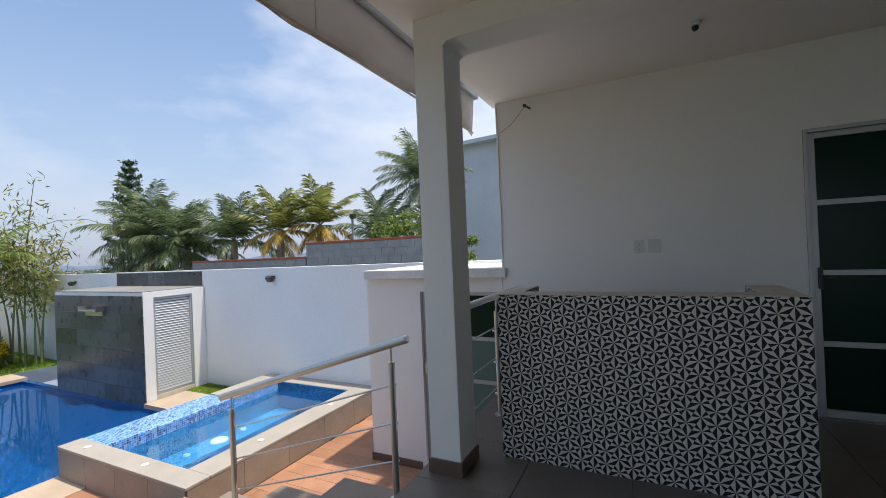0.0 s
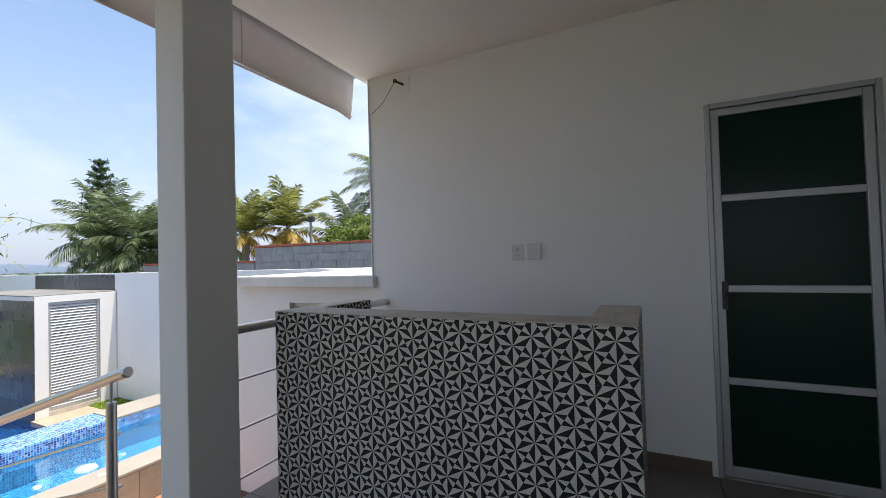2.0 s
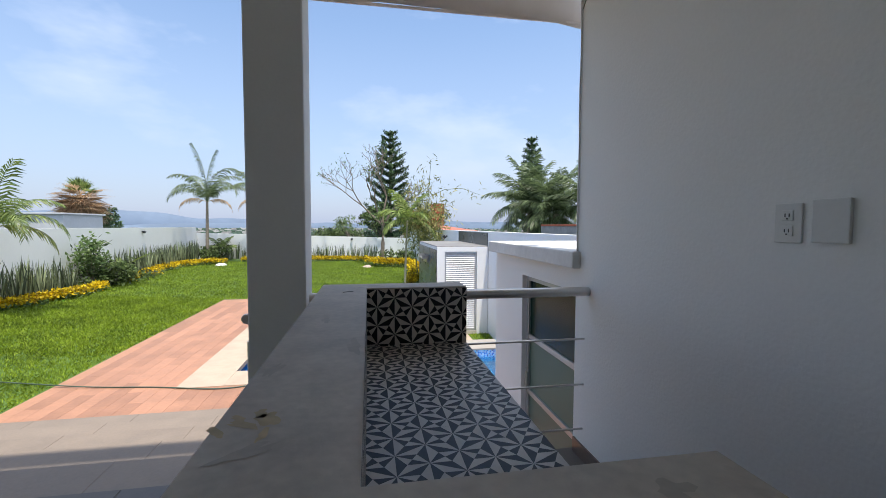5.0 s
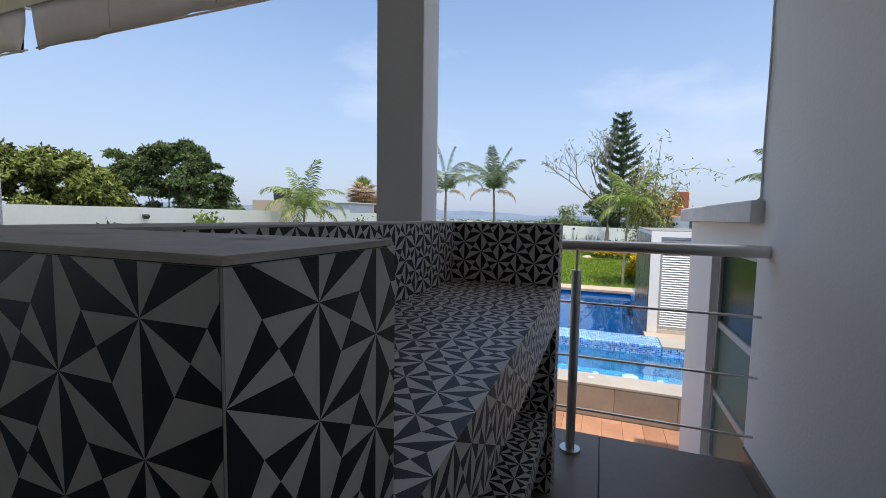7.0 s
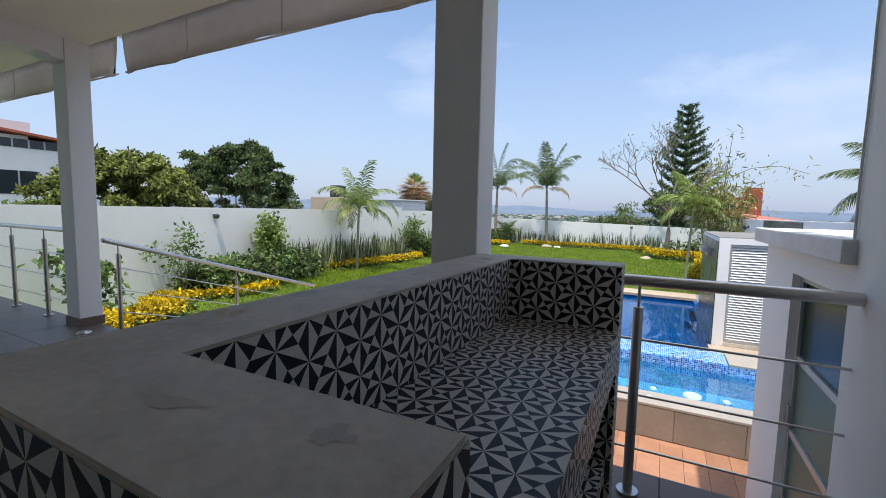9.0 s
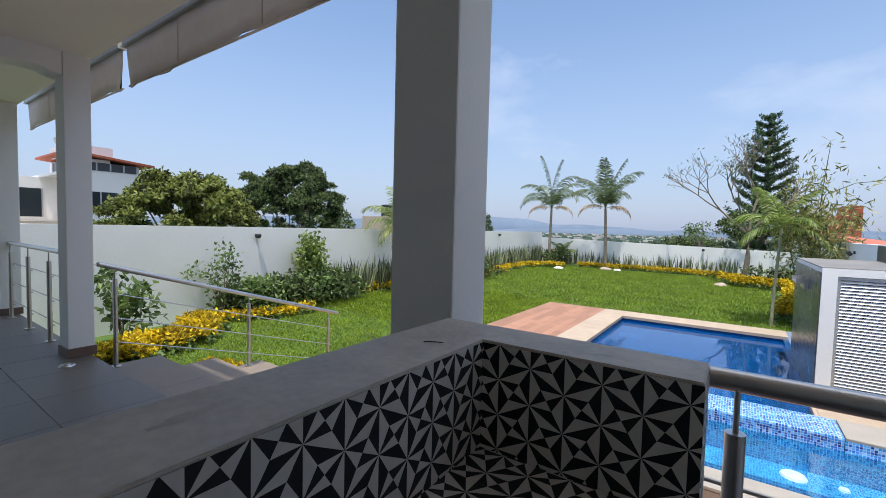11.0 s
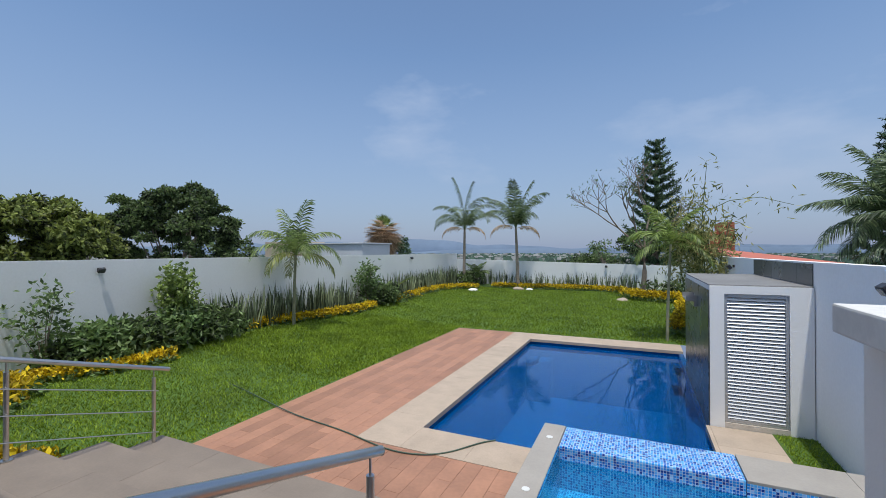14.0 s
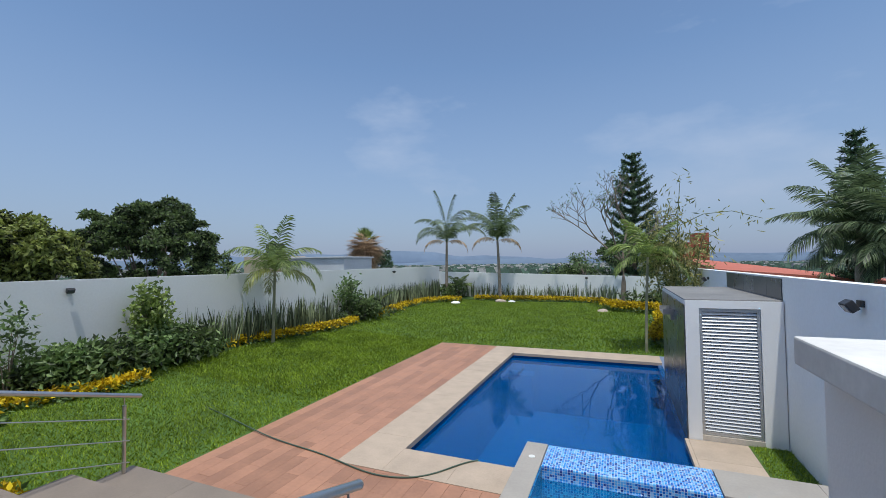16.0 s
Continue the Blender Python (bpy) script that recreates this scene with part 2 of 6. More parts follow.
# ---- mesh helpers ----
def box(bm, x0, x1, y0, y1, z0, z1, bevel=0.0, m=None):
    made = bmesh.ops.create_cube(bm, size=1.0, matrix=Matrix.LocRotScale(((x0 + x1) / 2, (y0 + y1) / 2, (z0 + z1) / 2), None, (abs(x1 - x0), abs(y1 - y0), abs(z1 - z0))))
    vs = made["verts"]
    if m is not None:
        bmesh.ops.transform(bm, matrix=m, verts=vs)
    if bevel:
        es = list({e for v in vs for e in v.link_edges})
        bmesh.ops.bevel(bm, geom=es, offset=bevel, segments=2, affect="EDGES", profile=0.6)


def tube(bm, a, b, r, r2=None, n=12, caps=True):
    a, b = Vector(a), Vector(b)
    d = b - a
    m = Matrix.Translation((a + b) / 2) @ d.to_track_quat("Z", "Y").to_matrix().to_4x4()
    bmesh.ops.create_cone(bm, cap_ends=caps, segments=n, radius1=r, radius2=r if r2 is None else r2, depth=d.length, matrix=m)


def mesh_of(name, bm, material, smooth=False):
    me = bpy.data.meshes.new(name)
    bm.to_mesh(me)
    bm.free()
    for mm in (material if isinstance(material, (list, tuple)) else [material]):
        me.materials.append(mm)
    if smooth:
        me.polygons.foreach_set("use_smooth", [True] * len(me.polygons))
        me.set_sharp_from_angle(angle=radians(40))
    return me


def part(name, bm, material, parent=None, label="", smooth=False):
    ob = new(name, mesh_of(name, bm, material, smooth))
    ob.parent = parent
    if label:
        ob["label"] = label
    return ob


def part_box(name, dims, material, parent=None, bevel=0.0, label=""):
    bm = bmesh.new()
    box(bm, *dims, bevel=bevel)
    return part(name, bm, material, parent, label)


def shared(name, me, parent, loc=(0, 0, 0), rot=None, scale=None):
    ob = new(name, me)
    ob.parent = parent
    ob.matrix_basis = Matrix.LocRotScale(loc, rot, scale)
    return ob


def thing(name, loc=(0, 0, 0), label="", category="", group="", kind=""):
    ob = new(name)
    ob.location = loc
    return tagged(ob, label, category, group, kind)


def pyd(name, verts, faces, material, parent=None, mats=None, smooth=False):
    me = bpy.data.meshes.new(name)
    me.from_pydata(verts, [], faces)
    for mm in (material if isinstance(material, (list, tuple)) else [material]):
        me.materials.append(mm)
    if mats is not None:
        me.polygons.foreach_set("material_index", mats)
    if smooth:
        me.polygons.foreach_set("use_smooth", [True] * len(me.polygons))
    ob = new(name, me)
    ob.parent = parent
    return ob


# ---- the plan, in metres ----
GZ = -1.04                    # garden level; the terrace is at 0
WX = 4.275                    # house wall with the outlets
EDGE = 1.84                   # outer edge of the terrace
CEIL_Z = 2.80
LWX, RWX, FWY = -6.85, 5.65, 26.4


def lawn_z(y):
    return GZ + max(0.0, min(1.0, (y - 13.7) / 12.5)) * 0.31


# ---- the house: floor, walls, ceiling ----
floor = tagged(part_box("floor", (-4.75, WX, -4.0, EDGE, -0.25, -0.008), GROUT), "brown-grey tiled terrace floor", "floor", kind="structure")
part_box("retaining_wall", (-4.75, -1.6, EDGE - 0.12, EDGE - 0.004, GZ - 0.3, -0.25), WHITE, floor)
part_box("retaining_wall", (2.56, WX + 0.2, EDGE - 0.12, EDGE - 0.004, GZ - 0.3, -0.25), WHITE, floor)
DY0, DY1, DZ = -1.33, -0.558, 2.15     # house door opening
wall_east = thing("wall_east", label="white rendered house wall beside the bar", category="wall", kind="structure")
for d in ((WX, WX + 0.18, DY1, EDGE - 0.02, -1.2, CEIL_Z + 0.4), (WX, WX + 0.18, DY0, DY1, DZ, CEIL_Z + 0.4), (WX, WX + 0.18, -4.2, DY0, -0.25, CEIL_Z + 0.4)):
    part_box("wall_section", d, WHITE, wall_east)
wall_south = tagged(part_box("wall_south", (-4.75, WX + 0.18, -4.2, -4.0, -1.2, CEIL_Z + 0.4), WHITE), "white rendered wall at the back of the terrace", "wall", kind="structure")
ceiling = tagged(part_box("ceiling", (-4.75, WX - 0.003, -4.0, EDGE - 0.02, CEIL_Z, CEIL_Z + 0.4), CEIL), "smooth cream painted terrace ceiling", "ceiling", kind="structure")
baseboard = thing("baseboard", label="dark brown tile skirting along the house wall", category="baseboard", kind="structure")
part_box("skirting", (WX - 0.012, WX, DY1 + 0.03, EDGE - 0.03, 0.0, 0.085), BASEM, baseboard, 0.003)
part_box("skirting", (WX - 0.012, WX, -3.99, DY0 - 0.03, 0.0, 0.085), BASEM, baseboard, 0.003)


def column(x0, x1, y0, y1):
    col = thing("column", ((x0 + x1) / 2, (y0 + y1) / 2, 0), "square white rendered column with brown tile skirting", "column", "terrace columns")
    cx, cy, hx, hy = 0, 0, (x1 - x0) / 2, (y1 - y0) / 2
    part_box("shaft", (-hx, hx, -hy, hy, 0.0, CEIL_Z), WHITE, col, 0.008)
    bm = bmesh.new()
    box(bm, -hx - 0.012, hx + 0.012, -hy - 0.012, hy + 0.012, 0.0, 0.09, 0.003)
    part("skirting", bm, BASEM, col, "dark brown tile skirting")
    return col


column(2.555, 2.81, 1.565, 1.768)
column(-1.77, -1.51, 1.665, 1.865)
column(-4.62, -4.36, 1.665, 1.865)
for bx0, bx1 in ((2.557, 2.808), (-1.768, -1.512), (-4.618, -4.362)):
    beam = thing("beam", label="white plastered ceiling beam above a column", category="beam", group="ceiling beams", kind="structure")
    bm = bmesh.new()
    prof = [(-3.99, CEIL_Z + 0.05), (-3.99, 2.63)] + [(1.48, 2.63), (1.54, 2.622), (1.57, 2.60), (1.66, 2.59), (1.66, CEIL_Z + 0.05)]
    ring = [bm.verts.new((bx0, y, z)) for y, z in prof]
    bm.faces.new(ring)
    ext = bmesh.ops.extrude_face_region(bm, geom=bm.faces[:])
    bmesh.ops.translate(bm, vec=(bx1 - bx0, 0, 0), verts=[v for v in ext["geom"] if isinstance(v, bmesh.types.BMVert)])
    bmesh.ops.recalc_face_normals(bm, faces=bm.faces[:])
    part("beam_body", bm, WHITE, beam)
fascia = tagged(part_box("trim", (-4.75, WX + 0.18, EDGE - 0.02, EDGE + 0.06, CEIL_Z + 0.02, CEIL_Z + 0.36), WHITE), "white roof edge above the terrace", "fascia", kind="structure")

# ---- stairs down to the garden ----
stairs = thing("stairs", label="wide beige stone steps down to the garden", category="stairs", kind="structure")
RISE, RUN, SX0, SX1 = 1.04 / 6, 0.60, -1.62, 2.56
for k in range(1, 6):
    z, y0 = -RISE * k, EDGE + RUN * (k - 1)
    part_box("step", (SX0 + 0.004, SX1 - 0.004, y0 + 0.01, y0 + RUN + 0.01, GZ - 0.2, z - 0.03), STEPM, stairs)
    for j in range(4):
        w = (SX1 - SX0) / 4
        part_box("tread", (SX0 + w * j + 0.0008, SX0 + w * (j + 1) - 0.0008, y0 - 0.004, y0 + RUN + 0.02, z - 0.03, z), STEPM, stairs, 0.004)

# ---- garden ground, deck, walls ----
ground = thing("ground", label="garden lawn and falling land out to the hills", category="ground", kind="structure")


def garden_wall(name, a, b, z0, za, zb, thick, label):
    """A rendered wall from a to b whose top runs from za to zb."""
    a, b = Vector((*a, 0)), Vector((*b, 0))
    d = (b - a).normalized()
    nrm = Vector((-d.y, d.x, 0)) * thick
    ob = thing(name, label=label, category="wall", kind="structure")
    pts = [a, b, b + nrm, a + nrm]
    zt = [za, zb, zb, za]
    verts = [(p.x, p.y, z0) for p in pts] + [(p.x, p.y, z) for p, z in zip(pts, zt)]
    faces = [(0, 1, 5, 4), (1, 2, 6, 5), (2, 3, 7, 6), (3, 0, 4, 7), (4, 5, 6, 7), (3, 2, 1, 0)]
    pyd("wall_body", verts, faces, WALLPAINT, ob)
    return ob


garden_wall("wall_garden_west", (LWX, -9), (LWX, FWY), -1.4, 1.19, 1.19, 0.15, "tall white garden wall behind the flower bed")
garden_wall("wall_garden_north", (LWX - 0.15, FWY), (RWX + 0.15, FWY), -1.4, 0.86, 0.53, 0.15, "low white garden wall at the end of the lawn")
wall_r = garden_wall("wall_garden_east", (RWX, FWY), (RWX, 1.84), -1.4, 1.15, 1.21, 0.15, "white garden wall behind the pool and spa")

# ---- pool ----
PX0, PX1, PY0, PY1 = 0.95, 4.49, 6.69, 13.05
SPX0, SPX1, SPY0, SPY1, SPZ = 2.64, 5.64, 4.36, 6.67, -0.68
CZ = -1.045
WZ = -1.17
pool = thing("pool", label="swimming pool lined with deep blue mosaic", category="pool", kind="structure")
part_box("pool_floor", (PX0, PX1, 6.6, PY1, -2.65, -2.55), POOLM, pool)
for d in ((PX0 - 0.15, PX0, PY0 - 0.15, PY1 + 0.12, -2.6, CZ - 0.05), (PX1, PX1 + 0.10, 6.6, PY1 + 0.12, -2.6, CZ - 0.05),
          (PX0, PX1, PY1, PY1 + 0.12, -2.6, CZ - 0.05), (PX0, SPX0, PY0 - 0.15, PY0, -2.6, CZ - 0.05)):
    part_box("pool_wall", d, POOLM, pool)
part_box("pool_bench", (PX0, SPX0, PY0, PY0 + 0.35, -2.55, -1.42), POOLM, pool)
part_box("pool_bench", (PX0 + 0.02, PX0 + 0.62, PY1 - 0.5, PY1, -2.55, -1.5), POOLM, pool)
water = part_box("water", (PX0 + 0.001, PX1 - 0.001, 6.62, PY1 - 0.001, WZ - 0.002, WZ), WATER, pool, label="still clear pool water")
water.visible_shadow = False
coping = thing("coping", label="pale stone coping round the pool", category="coping", kind="structure")


def slabs(name, x0, x1, y0, y1, z0, z1, nx, ny, material, parent, gap=0.001, bevel=0.003):
    for i in range(nx):
        for j in range(ny):
            part_box(name, (x0 + (x1 - x0) * i / nx + gap, x0 + (x1 - x0) * (i + 1) / nx - gap, y0 + (y1 - y0) * j / ny + gap, y0 + (y1 - y0) * (j + 1) / ny - gap, z0, z1), material, parent, bevel)


slabs("coping_slab", 0.33, PX0 + 0.03, 6.09, PY1 + 0.75, CZ - 0.06, CZ + 0.012, 1, 8, COPE, coping)
slabs("coping_slab", PX0 + 0.03, SPX0, 6.09, PY0 + 0.03, CZ - 0.06, CZ + 0.012, 2, 1, COPE, coping)
slabs("coping_slab", PX0 + 0.03, PX1 + 0.1, PY1 - 0.03, PY1 + 0.75, CZ - 0.06, CZ + 0.012, 4, 1, COPE, coping)
slabs("coping_slab", PX1 - 0.03, PX1 + 0.02, 6.64, 8.38, CZ - 0.06, CZ + 0.012, 1, 2, COPE, coping)
slabs("coping_slab", PX1 + 0.02, 5.20, 7.1, 8.38, CZ - 0.06, CZ + 0.012, 1, 2, COPE, coping)
slabs("coping_slab", PX1 + 0.02, 5.64, 6.64, 7.1, CZ - 0.06, CZ + 0.012, 2, 1, RIMM, coping)
part_box("lawn_patch", (5.20, 5.645, 7.1, 8.38, GZ - 0.1, GZ + 0.01), GRASSG, ground)

# ---- spa ----
spa = thing("spa", label="raised spa with a taupe tiled face and blue mosaic inside", category="spa", kind="structure")
IX0, IX1, IY0, IY1 = SPX0 + 0.23, SPX1 - 0.30, SPY0 + 0.33, 6.14
part_box("spa_wall", (SPX0, IX0, SPY0, SPY1, -2.0, SPZ - 0.03), TAUPE, spa)
part_box("spa_wall", (IX0, SPX1, SPY0, IY0, -2.0, SPZ - 0.03), TAUPE, spa)
part_box("spa_wall", (IX1, SPX1, IY0, SPY1, -2.0, SPZ - 0.03), TAUPE, spa)
part_box("rim", (SPX0 - 0.015, IX0 - 0.004, SPY0 - 0.015, SPY1 + 0.01, SPZ - 0.03, SPZ), RIMM, spa, 0.006, "pale stone spa rim")
part_box("rim", (IX0 - 0.002, SPX1, SPY0 - 0.015, IY0 - 0.004, SPZ - 0.03, SPZ), RIMM, spa, 0.006, "pale stone spa rim")
part_box("rim", (IX1 + 0.004, SPX1, IY0 - 0.002, SPY1 + 0.01, SPZ - 0.03, SPZ), RIMM, spa, 0.006, "pale stone spa rim")
part_box("rim", (4.50, IX1 + 0.002, IY1 + 0.004, SPY1 + 0.01, SPZ - 0.03, SPZ), RIMM, spa, 0.006, "pale stone spa rim")
part_box("overflow_edge", (IX0, 4.495, IY1, SPY1 + 0.012, -0.83, SPZ - 0.004), SPAM, spa, 0.02, "mixed blue mosaic overflow edge")
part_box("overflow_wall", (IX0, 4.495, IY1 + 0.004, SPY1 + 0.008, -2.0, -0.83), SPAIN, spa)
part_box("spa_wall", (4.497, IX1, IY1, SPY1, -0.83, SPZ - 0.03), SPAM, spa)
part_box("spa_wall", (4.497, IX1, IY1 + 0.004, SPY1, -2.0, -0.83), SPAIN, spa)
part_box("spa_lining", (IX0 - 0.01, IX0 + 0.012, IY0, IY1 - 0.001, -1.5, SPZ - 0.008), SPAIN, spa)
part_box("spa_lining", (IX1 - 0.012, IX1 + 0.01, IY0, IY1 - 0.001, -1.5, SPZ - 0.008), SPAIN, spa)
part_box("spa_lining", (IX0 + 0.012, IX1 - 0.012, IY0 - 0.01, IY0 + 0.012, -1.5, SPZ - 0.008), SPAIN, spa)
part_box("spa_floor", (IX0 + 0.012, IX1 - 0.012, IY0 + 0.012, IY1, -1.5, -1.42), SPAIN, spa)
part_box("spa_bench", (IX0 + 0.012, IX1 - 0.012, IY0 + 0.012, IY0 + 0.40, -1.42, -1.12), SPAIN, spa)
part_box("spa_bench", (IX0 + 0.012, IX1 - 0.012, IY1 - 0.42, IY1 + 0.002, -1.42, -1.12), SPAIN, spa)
spa_water = part_box("spa_water", (IX0 + 0.013, IX1 - 0.013, IY0 + 0.013, IY1 - 0.001, -0.802, -0.80), SPAWATER, spa, label="clear light blue spa water")
spa_water.visible_shadow = False
for k in range(5):
    w = (SPX1 - SPX0) / 5
    part_box("face_tile", (SPX0 + w * k + 0.002, SPX0 + w * (k + 1) - 0.002, SPY0 - 0.012, SPY0, GZ, SPZ - 0.032), TAUPE, spa, 0.002)
for k in range(4):
    w = (SPY1 - SPY0) / 4
    part_box("face_tile", (SPX0 - 0.012, SPX0, SPY0 + w * k + 0.002, SPY0 + w * (k + 1) - 0.002, GZ, SPZ - 0.032), TAUPE, spa, 0.002)

# ---- pump closet ----
closet = thing("pump_closet", (0, 0, 0), "white pump closet with dark slate side and louvred door", "closet")
CX0, CX1, CY0, CY1, CT = 4.515, 5.64, 8.39, 11.45, 0.875
part_box("wall_body", (CX0, CX1, CY0 + 0.1, CY1, GZ - 0.2, CT - 0.005), WHITE, closet)
part_box("front_pier", (CX0 + 0.002, 4.685, CY0, CY0 + 0.1, GZ - 0.2, CT - 0.005), WHITE, closet)
part_box("front_pier", (5.392, CX1, CY0, CY0 + 0.1, GZ - 0.2, CT - 0.005), WHITE, closet)
part_box("front_lintel", (4.685, 5.392, CY0, CY0 + 0.1, 0.765, CT - 0.005), WHITE, closet)
part_box("front_sill", (4.685, 5.392, CY0, CY0 + 0.1, GZ - 0.2, -0.965), CONC, closet)
part_box("roof_slab", (CX0 - 0.005, CX1, CY0 + 0.02, CY1 + 0.01, CT - 0.005, CT + 0.012), SLATETOP, closet, 0.004, "weathered grey slate roof")
tagged(closet, category="closet")
CLOSET_SLATS = 36
louv = bpy.data.objects.new("door", None)
scene.collection.objects.link(louv)
louv.parent = closet
louv.location = (4.689, CY0 + 0.02, -0.96)
LW, LH = 0.699, 1.72
for d in ((0, 0.035, 0, 0.04, 0, LH), (LW - 0.035, LW, 0, 0.04, 0, LH), (0.035, LW - 0.035, 0, 0.04, 0, 0.045), (0.035, LW - 0.035, 0, 0.04, LH - 0.045, LH)):
    part_box("door_frame", d, ALU, louv, 0.003)
bm = bmesh.new()
box(bm, 0.035, LW - 0.035, -0.0015, 0.0015, -0.0205, 0.0205, m=pose(0, 0, 0, -36))
slat_mesh = mesh_of("slat", bm, LOUVM)
for k in range(CLOSET_SLATS):
    shared("slat", slat_mesh, louv, (0, 0.02, 0.07 + (LH - 0.14) * k / (CLOSET_SLATS - 1)))
# added dark sheet that stands in for the shade between the slats
part_box("dark_gap_sheet", (0.03, LW - 0.03, 0.05, 0.06, 0.04, LH - 0.04), DARKPL, louv)
# slate on the side towards the pool, and on the garden wall above
for j in range(6):
    for i in range(5):
        y0, z0 = CY0 + 0.06 + i * 0.612, GZ - 0.1 + j * 0.325
        off = 0.29 * (j % 2)
        a, b = (CY0 + 0.003 if i == 0 else y0 - off), (CY1 if i == 4 else y0 + 0.6105 - off)
        part_box("slate_tile", (CX0 - 0.014, CX0 - 0.001, a, b, z0, min(z0 + 0.321, CT - 0.006)), SLATE, closet, 0.002)
clad = thing("wall_cladding", label="dark slate strip on the garden wall above the closet", category="cladding", kind="structure")
for i in range(5):
    part_box("slate_tile", (RWX - 0.012, RWX - 0.001, 8.45 + 0.6 * i + 0.002, 8.45 + 0.6 * (i + 1) - 0.002, CT + 0.015, 1.19 - 0.02), SLATE, clad, 0.002)

spout = thing("water_spout", (CX0 - 0.014, 9.85, 0.55), "brushed steel waterfall spout on the slate closet side", "spout")
part_box("spout_tray", (-0.16, 0.0, -0.30, 0.30, -0.02, 0.0), STEEL, spout, 0.003)
part_box("spout_side", (-0.16, 0.0, -0.31, -0.30, -0.02, 0.07), STEEL, spout)
part_box("spout_side", (-0.16, 0.0, 0.30, 0.31, -0.02, 0.07), STEEL, spout)
part_box("spout_back", (-0.05, 0.0, -0.30, 0.30, -0.11, -0.022), STEEL, spout)

# ---- lower bathroom building beyond the terrace ----
bath = thing("bathroom_building", label="low white pool bathroom with flat concrete roof", category="building")
BX0, BX1, BY0, BY1 = 4.315, 5.648, EDGE, 3.50
WY0, WY1, WT, WB = 1.90, 2.79, 0.925, -0.97
part_box("wall", (BX0, BX0 + 0.15, WY1, BY1, GZ - 0.2, 1.073), WHITE, bath)
part_box("wall", (BX0, BX0 + 0.15, BY0, WY0, GZ - 0.2, 1.073), WHITE, bath)
part_box("wall", (BX0, BX0 + 0.15, WY0, WY1, WT, 1.073), WHITE, bath)
part_box("wall", (BX0, BX0 + 0.15, WY0, WY1, GZ - 0.2, WB), WHITE, bath)
part_box("wall", (BX0 + 0.15, BX1, BY1 - 0.15, BY1, GZ - 0.2, 1.073), WHITE, bath)
part_box("wall", (BX1 - 0.15, BX1, BY0, BY1 - 0.15, GZ - 0.2, 1.073), WHITE, bath)
part_box("roof", (4.225, BX1, 1.775, 3.475, 1.075, 1.172), ROOFW, bath, 0.008, "white painted concrete roof slab")
part_box("skirting", (BX0 - 0.012, BX0, WY1 + 0.05, BY1 + 0.01, GZ, GZ + 0.085), BASEM, bath)
part_box("skirting", (BX0 - 0.012, BX1 - 0.05, BY1, BY1 + 0.012, GZ, GZ + 0.085), BASEM, bath)


def glazed_door(parent, plane_x, y0, y1, z0, z1, bars, panes, name="door"):
    """An aluminium door in the plane x, with cross bars; panes: a glass for each field from the bottom."""
    d = bpy.data.objects.new(name, None)
    scene.collection.objects.link(d)
    d.parent = parent
    f = 0.042
    for dims in ((plane_x, plane_x + 0.05, y0, y0 + f, z0, z1), (plane_x, plane_x + 0.05, y1 - f, y1, z0, z1), (plane_x, plane_x + 0.05, y0 + f, y1 - f, z1 - f, z1), (plane_x, plane_x + 0.05, y0 + f, y1 - f, z0, z0 + 0.06)):
        part_box("frame", dims, ALU, d, 0.004)
    for z in bars:
        part_box("cross_bar", (plane_x + 0.004, plane_x + 0.046, y0 + f, y1 - f, z - 0.02, z + 0.02), ALU, d, 0.003)
    zs = [z0 + 0.06] + list(bars) + [z1 - f]
    for k in range(len(zs) - 1):
        part_box("pane", (plane_x + 0.018, plane_x + 0.026, y0 + f, y1 - f, zs[k], zs[k + 1]), panes[min(k, len(panes) - 1)], d)
    return d


bd = glazed_door(bath, BX0 + 0.04, WY0, WY1, WB, WT, (-0.45, -0.02, 0.43), (FROST, FROST, FROST, DARKGLASS))
part_box("door_lock", (BX0 + 0.025, BX0 + 0.04, WY1 - 0.045, WY1 - 0.01, 0.02, 0.14), STEEL, bd, 0.004)

# ---- house door ----
door_1 = thing("door_1", label="closed grey aluminium door with dark green glass", category="door", kind="structure")
frame_d = bmesh.new()
box(frame_d, WX - 0.008, WX + 0.10, DY1 - 0.028, DY1 - 0.001, 0.0, DZ - 0.001, 0.004)
box(frame_d, WX - 0.008, WX + 0.10, DY0 + 0.001, DY0 + 0.028, 0.0, DZ - 0.001, 0.004)
box(frame_d, WX - 0.008, WX + 0.10, DY0 + 0.028, DY1 - 0.028, DZ - 0.03, DZ - 0.001, 0.004)
part("door_frame", frame_d, ALU, door_1)
hd = glazed_door(door_1, WX + 0.01, DY0 + 0.03, DY1 - 0.03, 0.01, DZ - 0.032, (0.552, 1.078, 1.599), (DARKGLASS,), "door_leaf")
part_box("door_lock", (WX - 0.005, WX + 0.01, DY1 - 0.085, DY1 - 0.055, 0.96, 1.12), DARKPL, hd, 0.004)
bm = bmesh.new()
tube(bm, (WX - 0.005, DY1 - 0.07, 1.05), (WX - 0.045, DY1 - 0.07, 1.05), 0.009)
tube(bm, (WX - 0.045, DY1 - 0.065, 1.05), (WX - 0.045, DY1 - 0.15, 1.05), 0.007)
part("door_handle", bm, DARKPL, hd, "slim dark lever handle", True)
room = thing("wall_inner_room", label="plain dim room behind the glass door", category="wall", kind="structure")
RX0, RX1, RY0, RY1 = WX + 0.182, WX + 1.6, DY0 - 0.5, DY1 + 0.5
